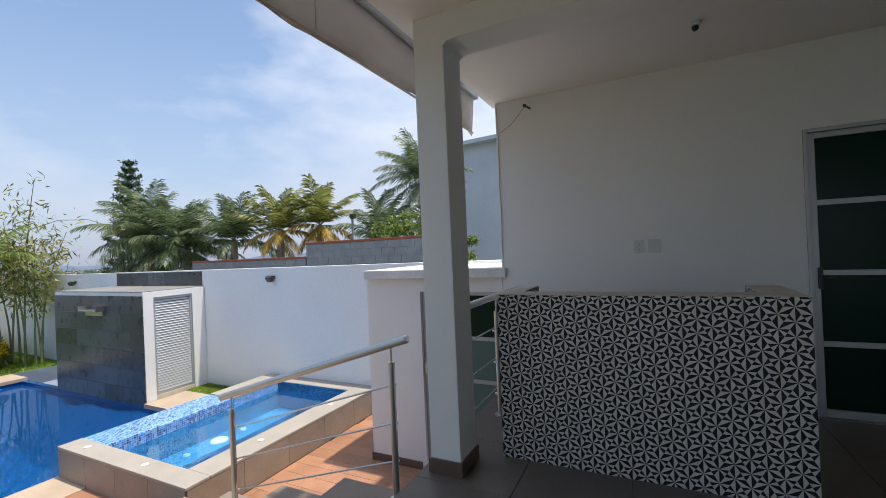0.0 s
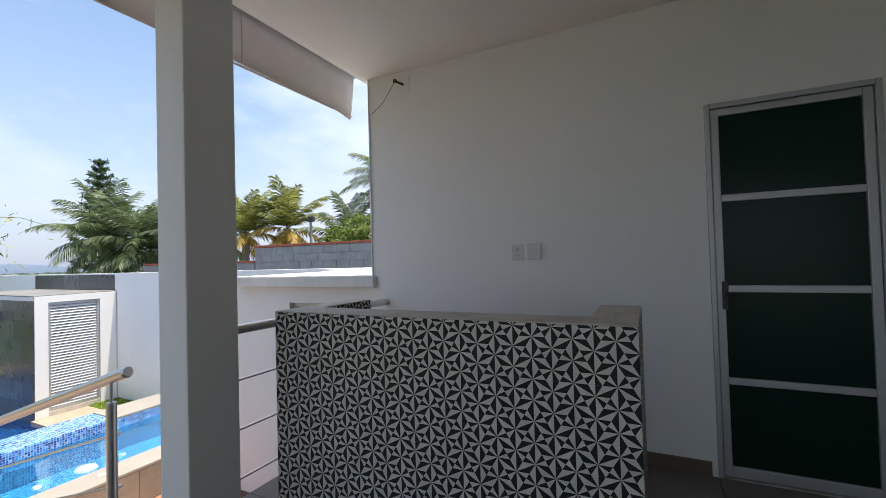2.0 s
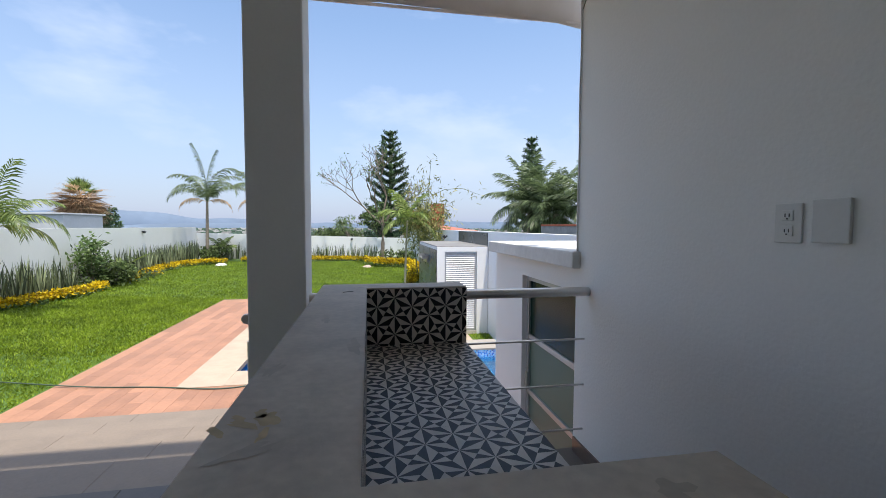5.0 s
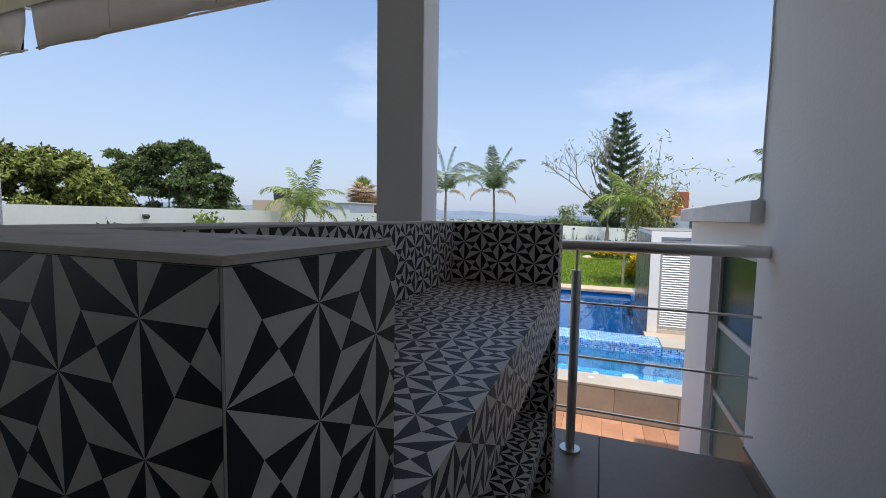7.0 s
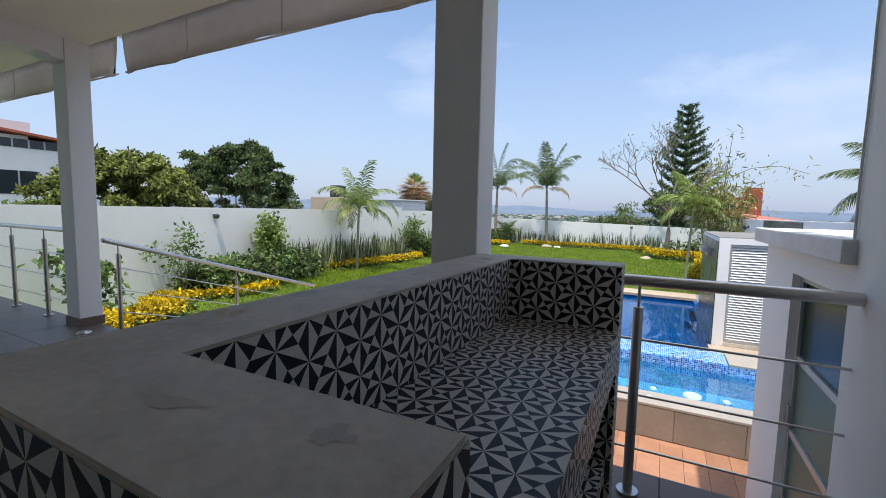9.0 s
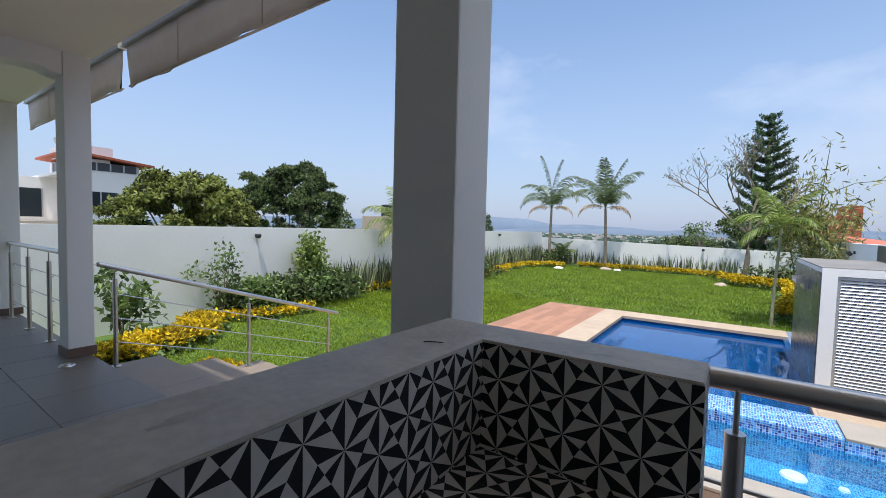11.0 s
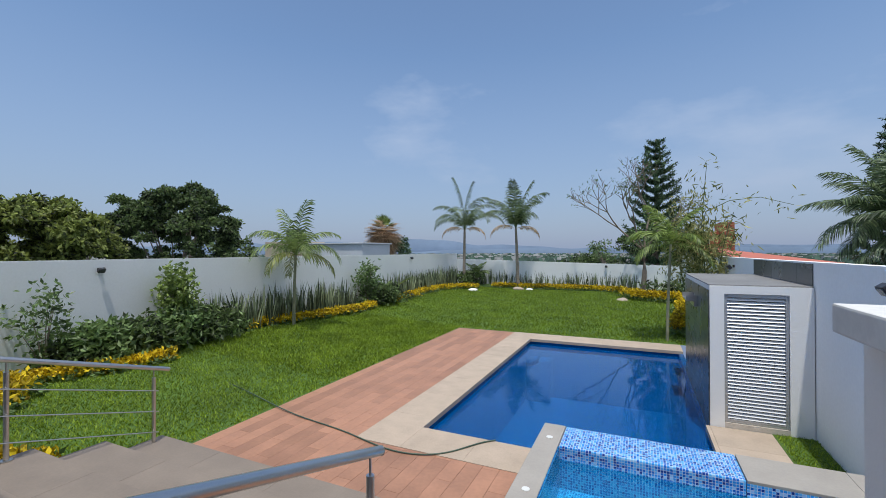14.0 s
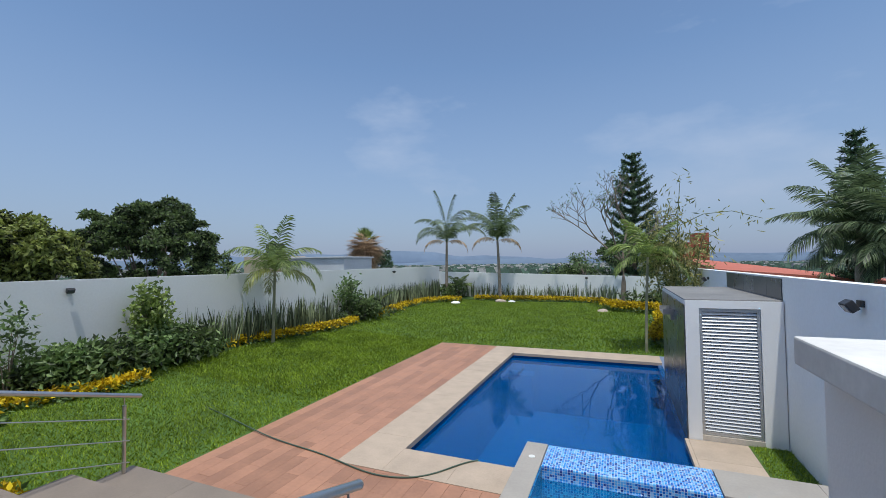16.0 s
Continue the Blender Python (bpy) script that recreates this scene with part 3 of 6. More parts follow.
for d in ((RX1, RX1 + 0.1, RY0, RY1, -0.2, 2.7), (RX0, RX1 + 0.1, RY0 - 0.1, RY0, -0.2, 2.7), (RX0, RX1 + 0.1, RY1, RY1 + 0.1, -0.2, 2.7), (RX0, RX1, RY0, RY1, 2.6, 2.7), (WX + 0.001, RX1, RY0, RY1, -0.2, -0.004)):
    part_box("room_side", d, WHITE, room)
cable = thing("wall_cable", label="thin white cable down the corner of the house wall", category="cable")
bm = bmesh.new()
for k in range(10):
    za, zb = 2.75 - 0.16 * k, 2.75 - 0.16 * (k + 1)
    tube(bm, (WX - 0.007, EDGE - 0.035 + 0.004 * math.sin(k * 1.7), za), (WX - 0.007, EDGE - 0.035 + 0.004 * math.sin((k + 1) * 1.7), zb), 0.005, n=6, caps=False)
part("line", bm, PLASTIC, cable, smooth=True)

# ---- bar with patterned tiles ----
bar = thing("bar", label="tiled bar counter with black and grey star tiles and concrete top", category="bar counter")
QX0, QX1, QY0, QY1 = 2.90, 3.482, -0.205, 1.415
QIX, QIY0, QIY1, QT, QC = 3.085, -0.032, 1.277, 1.062, 0.824
TT = 0.002
for nm, d in (("back_wall", (QX0 + TT, QIX - TT, QY0 + TT, QY1, 0, QT - 0.005)), ("near_wall", (QIX - TT, QX1 - TT, QY0 + TT, QIY0 - TT, 0, QT - 0.005)),
              ("far_wall", (QIX - TT, 3.497 - TT, QIY1 + TT, QY1, 0, QT - 0.005)), ("counter", (QIX - TT, 3.497 - TT, QIY0 - TT, QIY1 + TT, 0.675, QC - TT)),
              ("shelf", (QIX - TT, 3.477 - TT, QIY0 - TT, QIY1 + TT, 0.25, 0.33 - TT))):
    part_box(nm, d, MORTAR, bar)
bm = bmesh.new()
top = [(QX0 + 0.001, QY0 + 0.001), (QX1 - 0.001, QY0 + 0.001), (QX1 - 0.001, QIY0 - 0.001), (QIX - 0.001, QIY0 - 0.001), (QIX - 0.001, QIY1 + 0.001), (3.496, QIY1 + 0.001), (3.496, QY1 - 0.001), (QX0 + 0.001, QY1 - 0.001)]
face = bm.faces.new([bm.verts.new((x, y, QT - 0.0045)) for x, y in top])
ext = bmesh.ops.extrude_face_region(bm, geom=[face])
bmesh.ops.translate(bm, vec=(0, 0, 0.0045), verts=[v for v in ext["geom"] if isinstance(v, bmesh.types.BMVert)])
bmesh.ops.recalc_face_normals(bm, faces=bm.faces[:])
bmesh.ops.bevel(bm, geom=[e for e in bm.edges if all(v.co.z > QT - 0.002 for v in e.verts)], offset=0.002, segments=2, affect="EDGES")
part("bar_top", bm, CONC, bar, "raw smooth concrete bar top with scuffs")

STAR_U, STAR_V = 0.0705, 0.0757
TILE_U, TILE_V = STAR_U * 4, STAR_V * 4


def clip_poly(poly, axis, limit, keep_less):
    out = []
    for k in range(len(poly)):
        p, q = poly[k], poly[(k + 1) % len(poly)]
        ip = p[axis] <= limit + 1e-9 if keep_less else p[axis] >= limit - 1e-9
        iq = q[axis] <= limit + 1e-9 if keep_less else q[axis] >= limit - 1e-9
        if ip:
            out.append(p)
        if ip != iq:
            t = (limit - p[axis]) / (q[axis] - p[axis])
            out.append((p[0] + (q[0] - p[0]) * t, p[1] + (q[1] - p[1]) * t))
    return out


def star_polys(u0, u1, v0, v1):
    """The black and pale triangles of the star pattern inside a rectangle: polygons with 0 (black) or 1 (pale)."""
    made = []
    for s in range(math.floor(u0 / STAR_U) - 1, math.ceil(u1 / STAR_U) + 1):
        # alternate strips are mirrored
        ul, ur = (s * STAR_U, (s + 1) * STAR_U) if s % 2 == 0 else ((s + 1) * STAR_U, s * STAR_U)
        ol = 0.0
        for j in range(math.floor(v0 / STAR_V) - 2, math.ceil(v1 / STAR_V) + 2):
            # the two points of the left column, and the right point that lies between or above them
            a_lo, a_hi = (ul, (j + ol) * STAR_V), (ul, (j + 1 + ol) * STAR_V)
            b = (ur, (j + ol + 0.5) * STAR_V)
            c = (ur, (j + ol - 0.5) * STAR_V)
            m = ((a_lo[0] + b[0]) / 2, (a_lo[1] + b[1]) / 2)
            g1 = ((a_lo[0] + b[0] + c[0]) / 3, (a_lo[1] + b[1] + c[1]) / 3)
            g2 = ((a_lo[0] + b[0] + a_hi[0]) / 3, (a_lo[1] + b[1] + a_hi[1]) / 3)
            for tri, tone in (((a_lo, m, g1), 1), ((m, b, g1), 0), ((b, g1, c), 1), ((a_lo, g1, c), 0), ((a_lo, m, g2), 0), ((m, b, g2), 1), ((b, g2, a_hi), 0), ((a_hi, g2, a_lo), 1)):
                p = list(tri)
                for axis, lim, less in ((0, u0, False), (0, u1, True), (1, v0, False), (1, v1, True)):
                    p = clip_poly(p, axis, lim, less) if len(p) > 2 else []
                if len(p) > 2:
                    area = sum(p[k][0] * p[(k + 1) % len(p)][1] - p[(k + 1) % len(p)][0] * p[k][1] for k in range(len(p)))
                    if abs(area) > 1e-8:
                        made.append((p if area > 0 else p[::-1], tone ^ (s % 2) ^ (j % 2)))
    return made


tile_cache = {}


def star_tile(u0, u1, v0, v1):
    key = tuple(round(v, 4) for v in (u0 % TILE_U, v0 % TILE_V, u1 - u0, v1 - v0))
    if key not in tile_cache:
        verts, faces, tones = [], [], []
        seam = 0.0002
        for p, tone in star_polys(u0 + seam, u1 - seam, v0 + seam, v1 - seam):
            k = len(verts)
            verts += [(x - u0, y - v0, TT) for x, y in p]
            faces.append(tuple(range(k, k + len(p))))
            tones.append(tone)
        k, w, h = len(verts), u1 - u0, v1 - v0
        verts += [(x, y, z) for z in (0, TT - 0.0002) for x, y in ((seam, seam), (w - seam, seam), (w - seam, h - seam), (seam, h - seam))]
        faces += [(k, k + 1, k + 5, k + 4), (k + 1, k + 2, k + 6, k + 5), (k + 2, k + 3, k + 7, k + 6), (k + 3, k, k + 4, k + 7)]
        tones += [1] * 4
        me = bpy.data.meshes.new("tile")
        me.from_pydata(verts, [], faces)
        me.materials.append(BLACKT)
        me.materials.append(GREYT)
        me.polygons.foreach_set("material_index", tones)
        tile_cache[key] = me
    return tile_cache[key]


def tiled_face(parent, origin, u_dir, v_dir, width, height, u_shift=0.0, v_shift=0.0):
    """Star tiles over a rectangle whose corner is origin; the tiles stand proud along u x v."""
    u_dir, v_dir = Vector(u_dir), Vector(v_dir)
    n_dir = u_dir.cross(v_dir)
    rot = Matrix((u_dir, v_dir, n_dir)).transposed().to_quaternion()
    us = sorted({u_shift, u_shift + width} | {k * TILE_U for k in range(-20, 40) if u_shift + 0.004 < k * TILE_U < u_shift + width - 0.004})
    vs = sorted({v_shift, v_shift + height} | {k * TILE_V for k in range(-20, 40) if v_shift + 0.004 < k * TILE_V < v_shift + height - 0.004})
    for u0, u1 in zip(us, us[1:]):
        for v0, v1 in zip(vs, vs[1:]):
            loc = Vector(origin) + u_dir * (u0 - u_shift) + v_dir * (v0 - v_shift)
            shared("tile", star_tile(u0, u1, v0, v1), parent, loc, rot)


HT = QT - 0.005
tiled_face(bar, (QX0 + TT, QY1, 0), (0, -1, 0), (0, 0, 1), QY1 - QY0, HT, 0.0, 0.051)
tiled_face(bar, (QX0, QY0 + TT, 0), (1, 0, 0), (0, 0, 1), QX1 - QX0 - TT - 0.0002, HT, 0.11, 0.070)
tiled_face(bar, (QX1 - TT, QY0, 0), (0, 1, 0), (0, 0, 1), QIY0 - QY0, HT, 0.0, 0.070)
tiled_face(bar, (QIX - TT, QIY0, QC), (0, 1, 0), (0, 0, 1), QIY1 - QIY0, HT - QC, 0.0, 0.03)
tiled_face(bar, (QIX, QIY1 + TT, QC), (1, 0, 0), (0, 0, 1), 3.497 - QIX, HT - QC, 0.03, 0.03)
tiled_face(bar, (QX1 - TT, QIY0 - TT, QC), (-1, 0, 0), (0, 0, 1), QX1 - TT - QIX, HT - QC, 0.02, 0.03)
tiled_face(bar, (QIX, QIY0, QC - TT), (1, 0, 0), (0, 1, 0), 3.497 - QIX, QIY1 - QIY0, 0.01, 0.02)
tiled_face(bar, (3.497 - TT, QIY0, 0.675), (0, 1, 0), (0, 0, 1), QIY1 - QIY0, QC - 0.675, 0.02, 0.0)
tiled_face(bar, (3.497 - TT, QIY1, 0), (0, 1, 0), (0, 0, 1), QY1 - QIY1, HT, 0.0, 0.02)
tiled_face(bar, (QIX, QIY0, 0.33 - TT), (1, 0, 0), (0, 1, 0), 3.477 - QIX, QIY1 - QIY0, 0.0, 0.02)
tiled_face(bar, (3.477 - TT, QIY0, 0.25), (0, 1, 0), (0, 0, 1), QIY1 - QIY0, 0.08, 0.0, 0.0)
tiled_face(bar, (QIX, QIY1 + TT, 0.33), (1, 0, 0), (0, 0, 1), 3.497 - QIX, 0.675 - 0.33, 0.03, 0.0)
tiled_face(bar, (QIX - TT, QIY0, 0.33), (0, 1, 0), (0, 0, 1), QIY1 - QIY0, 0.675 - 0.33, 0.0, 0.0)
tiled_face(bar, (QIX - TT, QIY0, 0.0), (0, 1, 0), (0, 0, 1), QIY1 - QIY0, 0.25, 0.0, 0.0)
tiled_face(bar, (QIX, QIY1 + TT, 0.0), (1, 0, 0), (0, 0, 1), 3.497 - QIX, 0.25, 0.03, 0.0)
# dried smear on the bar top: the heel of a hand and four fingers; pale scuffs; a twig
rng = random.Random(4)


def blot(bm, cx, cy, lx, ly, turn, rough=0.3):
    ring = []
    for k in range(18):
        a = 2 * math.pi * k / 18
        q = 1 + rough * noise.noise((math.cos(a) * 1.7 + cx * 9, math.sin(a) * 1.7, cy * 7)) * 2 + rng.uniform(-0.08, 0.08)
        p = pose(cx, cy, 0, 0, 0, turn) @ Vector((lx * q * math.cos(a), ly * q * math.sin(a), 0))
        ring.append(bm.verts.new((p.x, p.y, QT + 0.0005)))
    bm.faces.new(ring)


SCUFF = mat("pale_scuff", (0.66, 0.63, 0.60), 0.7, var=0.1, scale=30)
DAMP = mat("darker_concrete", (0.50, 0.45, 0.385), 0.6, var=0.14, scale=9, fine=60, bump=0.1)
for cx, cy, lx, ly, turn in ((2.952, 0.132, 0.011, 0.016, 20), (2.940, 0.150, 0.006, 0.011, 10), (2.927, 0.118, 0.017, 0.006, 150), (2.917, 0.138, 0.010, 0.0045, 140), (2.903, 0.103, 0.014, 0.0045, 130), (2.953, 0.088, 0.004, 0.014, 175)):
    bm = bmesh.new()
    blot(bm, 2.943 + (cx - 2.933) * 1.15, cy, lx * 1.35, ly * 1.35, turn)
    part("dried_stain", bm, STAIN, bar, "yellowish dried hand smear on the concrete")
for cx, cy, lx, ly, turn in ((3.315, 1.338, 0.024, 0.008, 20), (3.345, 1.325, 0.012, 0.006, 60), (3.365, 1.330, 0.010, 0.004, 0), (3.30, 1.36, 0.009, 0.005, 110)):
    bm = bmesh.new()
    blot(bm, cx, cy, lx, ly, turn, 0.45)
    part("paint_scuff", bm, SCUFF, bar, "pale scuff on the concrete")
for cx, cy, lx, ly, turn in ((2.96, 0.05, 0.035, 0.012, 30), (2.93, 0.33, 0.03, 0.01, 80), (2.98, 0.72, 0.04, 0.011, 95), (3.06, 0.45, 0.012, 0.05, 5), (3.2, -0.12, 0.05, 0.015, 10), (3.38, -0.09, 0.02, 0.02, 40)):
    bm = bmesh.new()
    blot(bm, cx, cy, lx, ly, turn, 0.5)
    part("damp_mark", bm, DAMP, bar, "darker trowel mark on the concrete")
twig = thing("twig", (3.015, 1.188, QT), "thin dark dry twig lying on the bar top", "twig")
bm = bmesh.new()
limb_pts = [Vector((-0.018, -0.009, 0.0015)), Vector((0.0, 0.001, 0.002)), Vector((0.019, 0.010, 0.0015))]
for a, b in zip(limb_pts, limb_pts[1:]):
    tube(bm, a, b, 0.0011, 0.0009, n=6)
part("stem", bm, DARKPL, twig)
cap = thing("floor_cap", (-1.28, 1.60, 0.0), "small round steel cap on the terrace floor beside the column", "floor cap")
bm = bmesh.new()
tube(bm, (0, 0, 0), (0, 0, 0.012), 0.06, 0.052, n=24)
tube(bm, (0, 0, 0.012), (0, 0, 0.02), 0.03, 0.026, n=18)
part("cap", bm, STEEL, cap, smooth=True)


# ---- rails ----
def clamp_post(parent, base, height, rod_heights, toward):
    """A steel post with a foot disc, a thin pin up to the handrail and a clip for each rod."""
    x, y, z = base
    bm = bmesh.new()
    tube(bm, (x, y, z + 0.004), (x, y, z + height - 0.11), 0.021, n=16)
    post = part("post", bm, STEEL, parent, smooth=True)
    bm = bmesh.new()
    tube(bm, (x, y, z), (x, y, z + 0.012), 0.046, n=20)
    part("foot_disc", bm, STEEL, post, smooth=True)
    bm = bmesh.new()
    tube(bm, (x, y, z + height - 0.11), (x, y, z + height - 0.012), 0.0065, n=10)
    part("pin", bm, STEEL, post, smooth=True)
    for h in rod_heights:
        bm = bmesh.new()
        tube(bm, (x, y, z + h), (x + toward[0] * 0.038, y + toward[1] * 0.038, z + h), 0.009, n=10)
        part("rod_clip", bm, STEEL, post, smooth=True)
    return post


def rail_run(label, a, b, posts, rods, toward, ends=(True, True), rod_pad=0.0, group="stainless handrails"):
    """A handrail tube from a to b; posts: (x, y, z of the foot); rods: distances under the rail."""
    r = thing("handrail", label=label, category="handrail", group=group)
    a, b = Vector(a), Vector(b)
    bm = bmesh.new()
    tube(bm, a, b, 0.0255, n=20)
    rail = part("rail", bm, STEEL, r, smooth=True)
    d = (b - a).normalized()
    for on, p, s in ((ends[0], a, -1), (ends[1], b, 1)):
        if on:
            bm = bmesh.new()
            tube(bm, p, p + d * s * 0.012, 0.027, 0.021, n=20)
            part("end_cap", bm, STEEL, rail, smooth=True)
    flat = Vector((d.x, d.y, 0)).length

    def rail_z(x, y):
        t = (Vector((x, y, 0)) - Vector((a.x, a.y, 0))).dot(Vector((d.x, d.y, 0)) / flat) / flat
        return a.z + d.z * t
    for x, y, z in posts:
        h = rail_z(x, y) - z
        clamp_post(r, (x, y, z), h, [h - k for k in rods], toward)
    off = Vector((toward[0], toward[1], 0)) * 0.034
    for k in rods:
        bm = bmesh.new()
        s = d * rod_pad
        tube(bm, a + off - Vector((0, 0, k)) + s, b + off - Vector((0, 0, k)) - s, 0.006, n=8)
        part("rod", bm, STEEL, r, smooth=True)
    return r


rail_run("brushed steel handrail along the terrace edge beside the bar", (2.80, 1.682, 0.96), (WX - 0.001, 1.682, 0.96), [(3.545, 1.647, 0.0)], (0.272, 0.53, 0.785), (0, 1), (False, False))
rail_run("sloping brushed steel handrail beside the stairs and column", (2.47, 1.86, 0.832), (2.41, 3.50, 0.312), [(2.462, 1.97, -RISE), (2.415, 3.40, -RISE * 3)], (0.26, 0.50, 0.74), (1, 0), (True, True), 0.12)
rail_run("sloping brushed steel handrail beside the stairs and lawn", (-1.515, 1.90, 0.868), (-1.515, 4.87, -0.06), [(-1.515, 2.03, -RISE), (-1.515, 3.43, -RISE * 3), (-1.515, 4.70, GZ)], (0.26, 0.50, 0.74), (1, 0), (True, True), 0.14)
rail_run("brushed steel handrail along the far terrace edge", (-4.36, 1.76, 0.96), (-1.77, 1.76, 0.96), [(-4.1, 1.72, 0), (-3.2, 1.72, 0), (-2.35, 1.72, 0)], (0.272, 0.53, 0.785), (0, 1), (False, False))


# ---- awnings ----
def awning(x0, x1, label, curl=0.03):
    aw = thing("awning", label=label, category="awning", group="terrace awnings")
    n = max(2, int((x1 - x0) / 0.12))
    verts, faces = [], []
    for i in range(n + 1):
        x = x0 + (x1 - x0) * i / n
        edge = min(1, min(i, n - i) / 3)
        w = 0.012 * math.sin(x * 7.1) + 0.008 * math.sin(x * 17.3)
        for k, z in enumerate((2.985, 2.86, 2.73, 2.61)):
            if i in (0, n):               # the free corners curl inwards
                x = (x0 + 0.03 * (k / 3) ** 2) if i == 0 else x1 - curl * (k / 3) ** 2
            sag = 0.012 * math.sin(x * 2.4) * k / 3 - (1 - edge) * 0.02 * k / 3
            verts.append((x, 2.13 + w * k / 3 + 0.015 * k / 3, z + sag))
    for i in range(n):
        for k in range(3):
            a = i * 4 + k
            faces.append((a, a + 1, a + 5, a + 4))
    val = pyd("valance", verts, faces, CLOTH, aw, smooth=True)
    sol = val.modifiers.new("thick", "SOLIDIFY")
    sol.thickness = 0.004
    hem = bmesh.new()
    box(hem, x0 + 0.02, x1 - 0.02, 2.138, 2.150, 2.602, 2.618, 0.003)
    part("hem", hem, CLOTH, aw)
    part_box("front_bar", (x0 - 0.01, x1 + 0.01, 2.095, 2.16, 2.985, 3.05), ALU, aw, 0.012, "grey aluminium front bar")
    for x in (x0 - 0.03, x1 + 0.01):
        part_box("end_cap", (x, x + 0.02, 2.085, 2.17, 2.975, 3.06), PLASTIC, aw, 0.006)
    verts, faces = [], []
    for i in range(n + 1):
        x = x0 + (x1 - x0) * i / n
        for k in range(4):
            t = k / 3
            verts.append((x, 2.10 - 0.19 * t, 3.05 + 0.16 * t - 0.02 * math.sin(math.pi * t)))
    for i in range(n):
        for k in range(3):
            a = i * 4 + k
            faces.append((a, a + 4, a + 5, a + 1))
    top = pyd("cloth", verts, faces, CLOTH, aw, smooth=True)
    sol = top.modifiers.new("thick", "SOLIDIFY")
    sol.thickness = 0.004
    bm = bmesh.new()
    tube(bm, (x0, 1.96, 3.24), (x1, 1.96, 3.24), 0.045, n=16)
    part("roller", bm, PLASTIC, aw, smooth=True)
    k = x0 + 1.1
    while k < x1 - 0.3:
        part_box("seam", (k - 0.004, k + 0.004, 2.122, 2.128, 2.63, 2.98), CLOTH, aw)
        k += 1.22
    return aw


awning(-1.45, 4.50, "retracted beige cloth awning hanging over the terrace edge")
awning(-5.2, -1.55, "second beige cloth awning beside the first", 0.16)

# ---- small fixtures ----
plate = thing("power_outlet", (WX, 0.578, 1.325), "white wall socket plate with two receptacles", "outlet")
part_box("plate", (-0.007, 0.0, -0.04, 0.04, -0.056, 0.056), PLASTIC, plate, 0.003)
for z in (0.022, -0.022):
    rec = part_box("receptacle", (-0.0095, -0.006, -0.017, 0.017, z - 0.015, z + 0.015), PLASTIC, plate, 0.002)
    for y in (-0.006, 0.006):
        part_box("slot", (-0.0105, -0.009, y - 0.0012, y + 0.0012, z - 0.004, z + 0.006), DARKPL, rec)
    part_box("slot", (-0.0105, -0.009, -0.002, 0.002, z - 0.011, z - 0.007), DARKPL, rec)
blank = thing("blank_plate", (WX, 0.463, 1.33), "blank white wall plate beside the socket", "wall plate")
part_box("plate", (-0.012, 0.0, -0.047, 0.047, -0.058, 0.058), PLASTIC, blank, 0.004)
hook = thing("wall_hook", (WX, 1.45, 2.69), "small steel wall hook with a thin wire", "hook")
part_box("plate", (-0.006, 0, -0.03, 0.03, -0.06, 0.06), WHITE, hook, 0.002)
bm = bmesh.new()
tube(bm, (0, 0.02, 0.0), (-0.07, 0.05, 0.01), 0.009, n=10)
tube(bm, (-0.07, 0.05, 0.01), (-0.085, 0.055, 0.01), 0.016, n=12)
part("pin", bm, DARKPL, hook, smooth=True)
bm = bmesh.new()
pts = [Vector((-0.08, 0.055, 0.0)), Vector((-0.06, 0.12, -0.06)), Vector((-0.04, 0.20, -0.13)), Vector((-0.02, 0.32, -0.19))]
for p, q in zip(pts, pts[1:]):
    tube(bm, p, q, 0.0022, n=6)
part("wire", bm, DARKPL, hook, "thin hanging wire")
spot = thing("ceiling_sensor", (3.52, 0.167, CEIL_Z), "small dark sensor on the terrace ceiling", "sensor")
bm = bmesh.new()
tube(bm, (0, 0, 0), (0, 0, -0.025), 0.035, n=20)
part("base", bm, PLASTIC, spot, smooth=True)
bm = bmesh.new()
bmesh.ops.create_uvsphere(bm, u_segments=16, v_segments=10, radius=0.022, matrix=Matrix.Translation((0, 0, -0.035)))
part("eye", bm, DARKPL, spot, smooth=True)


LAMPGLASS = glass_mat("lamp_glass", (0.10, 0.11, 0.12), 0.12)


def floodlight(loc, turn):
    f = thing("floodlight", loc, "small black floodlight fixed high on the garden wall", "floodlight", "garden wall floodlights")
    f.rotation_euler = (0, 0, radians(turn))
    part_box("bracket", (-0.04, 0.04, -0.03, 0.0, -0.03, 0.03), DARKPL, f, 0.004)
    bm = bmesh.new()
    box(bm, -0.065, 0.065, -0.04, 0.03, -0.05, 0.05, 0.008, pose(0, -0.09, -0.02, 35))
    head = part("lamp_head", bm, DARKPL, f)
    bm = bmesh.new()
    box(bm, -0.052, 0.052, -0.046, -0.039, -0.038, 0.038, m=pose(0, -0.09, -0.02, 35))
    part("lens", bm, LAMPGLASS, head, "dark glass lamp lens")


floodlight((LWX, 6.75, 0.99), 90)
floodlight((LWX, 20.4, 1.02), 90)
floodlight((RWX, 6.49, 1.03), -90)
floodlight((RWX, 13.3, 0.98), -90)
floodlight((2.05, FWY, 0.5), 0)

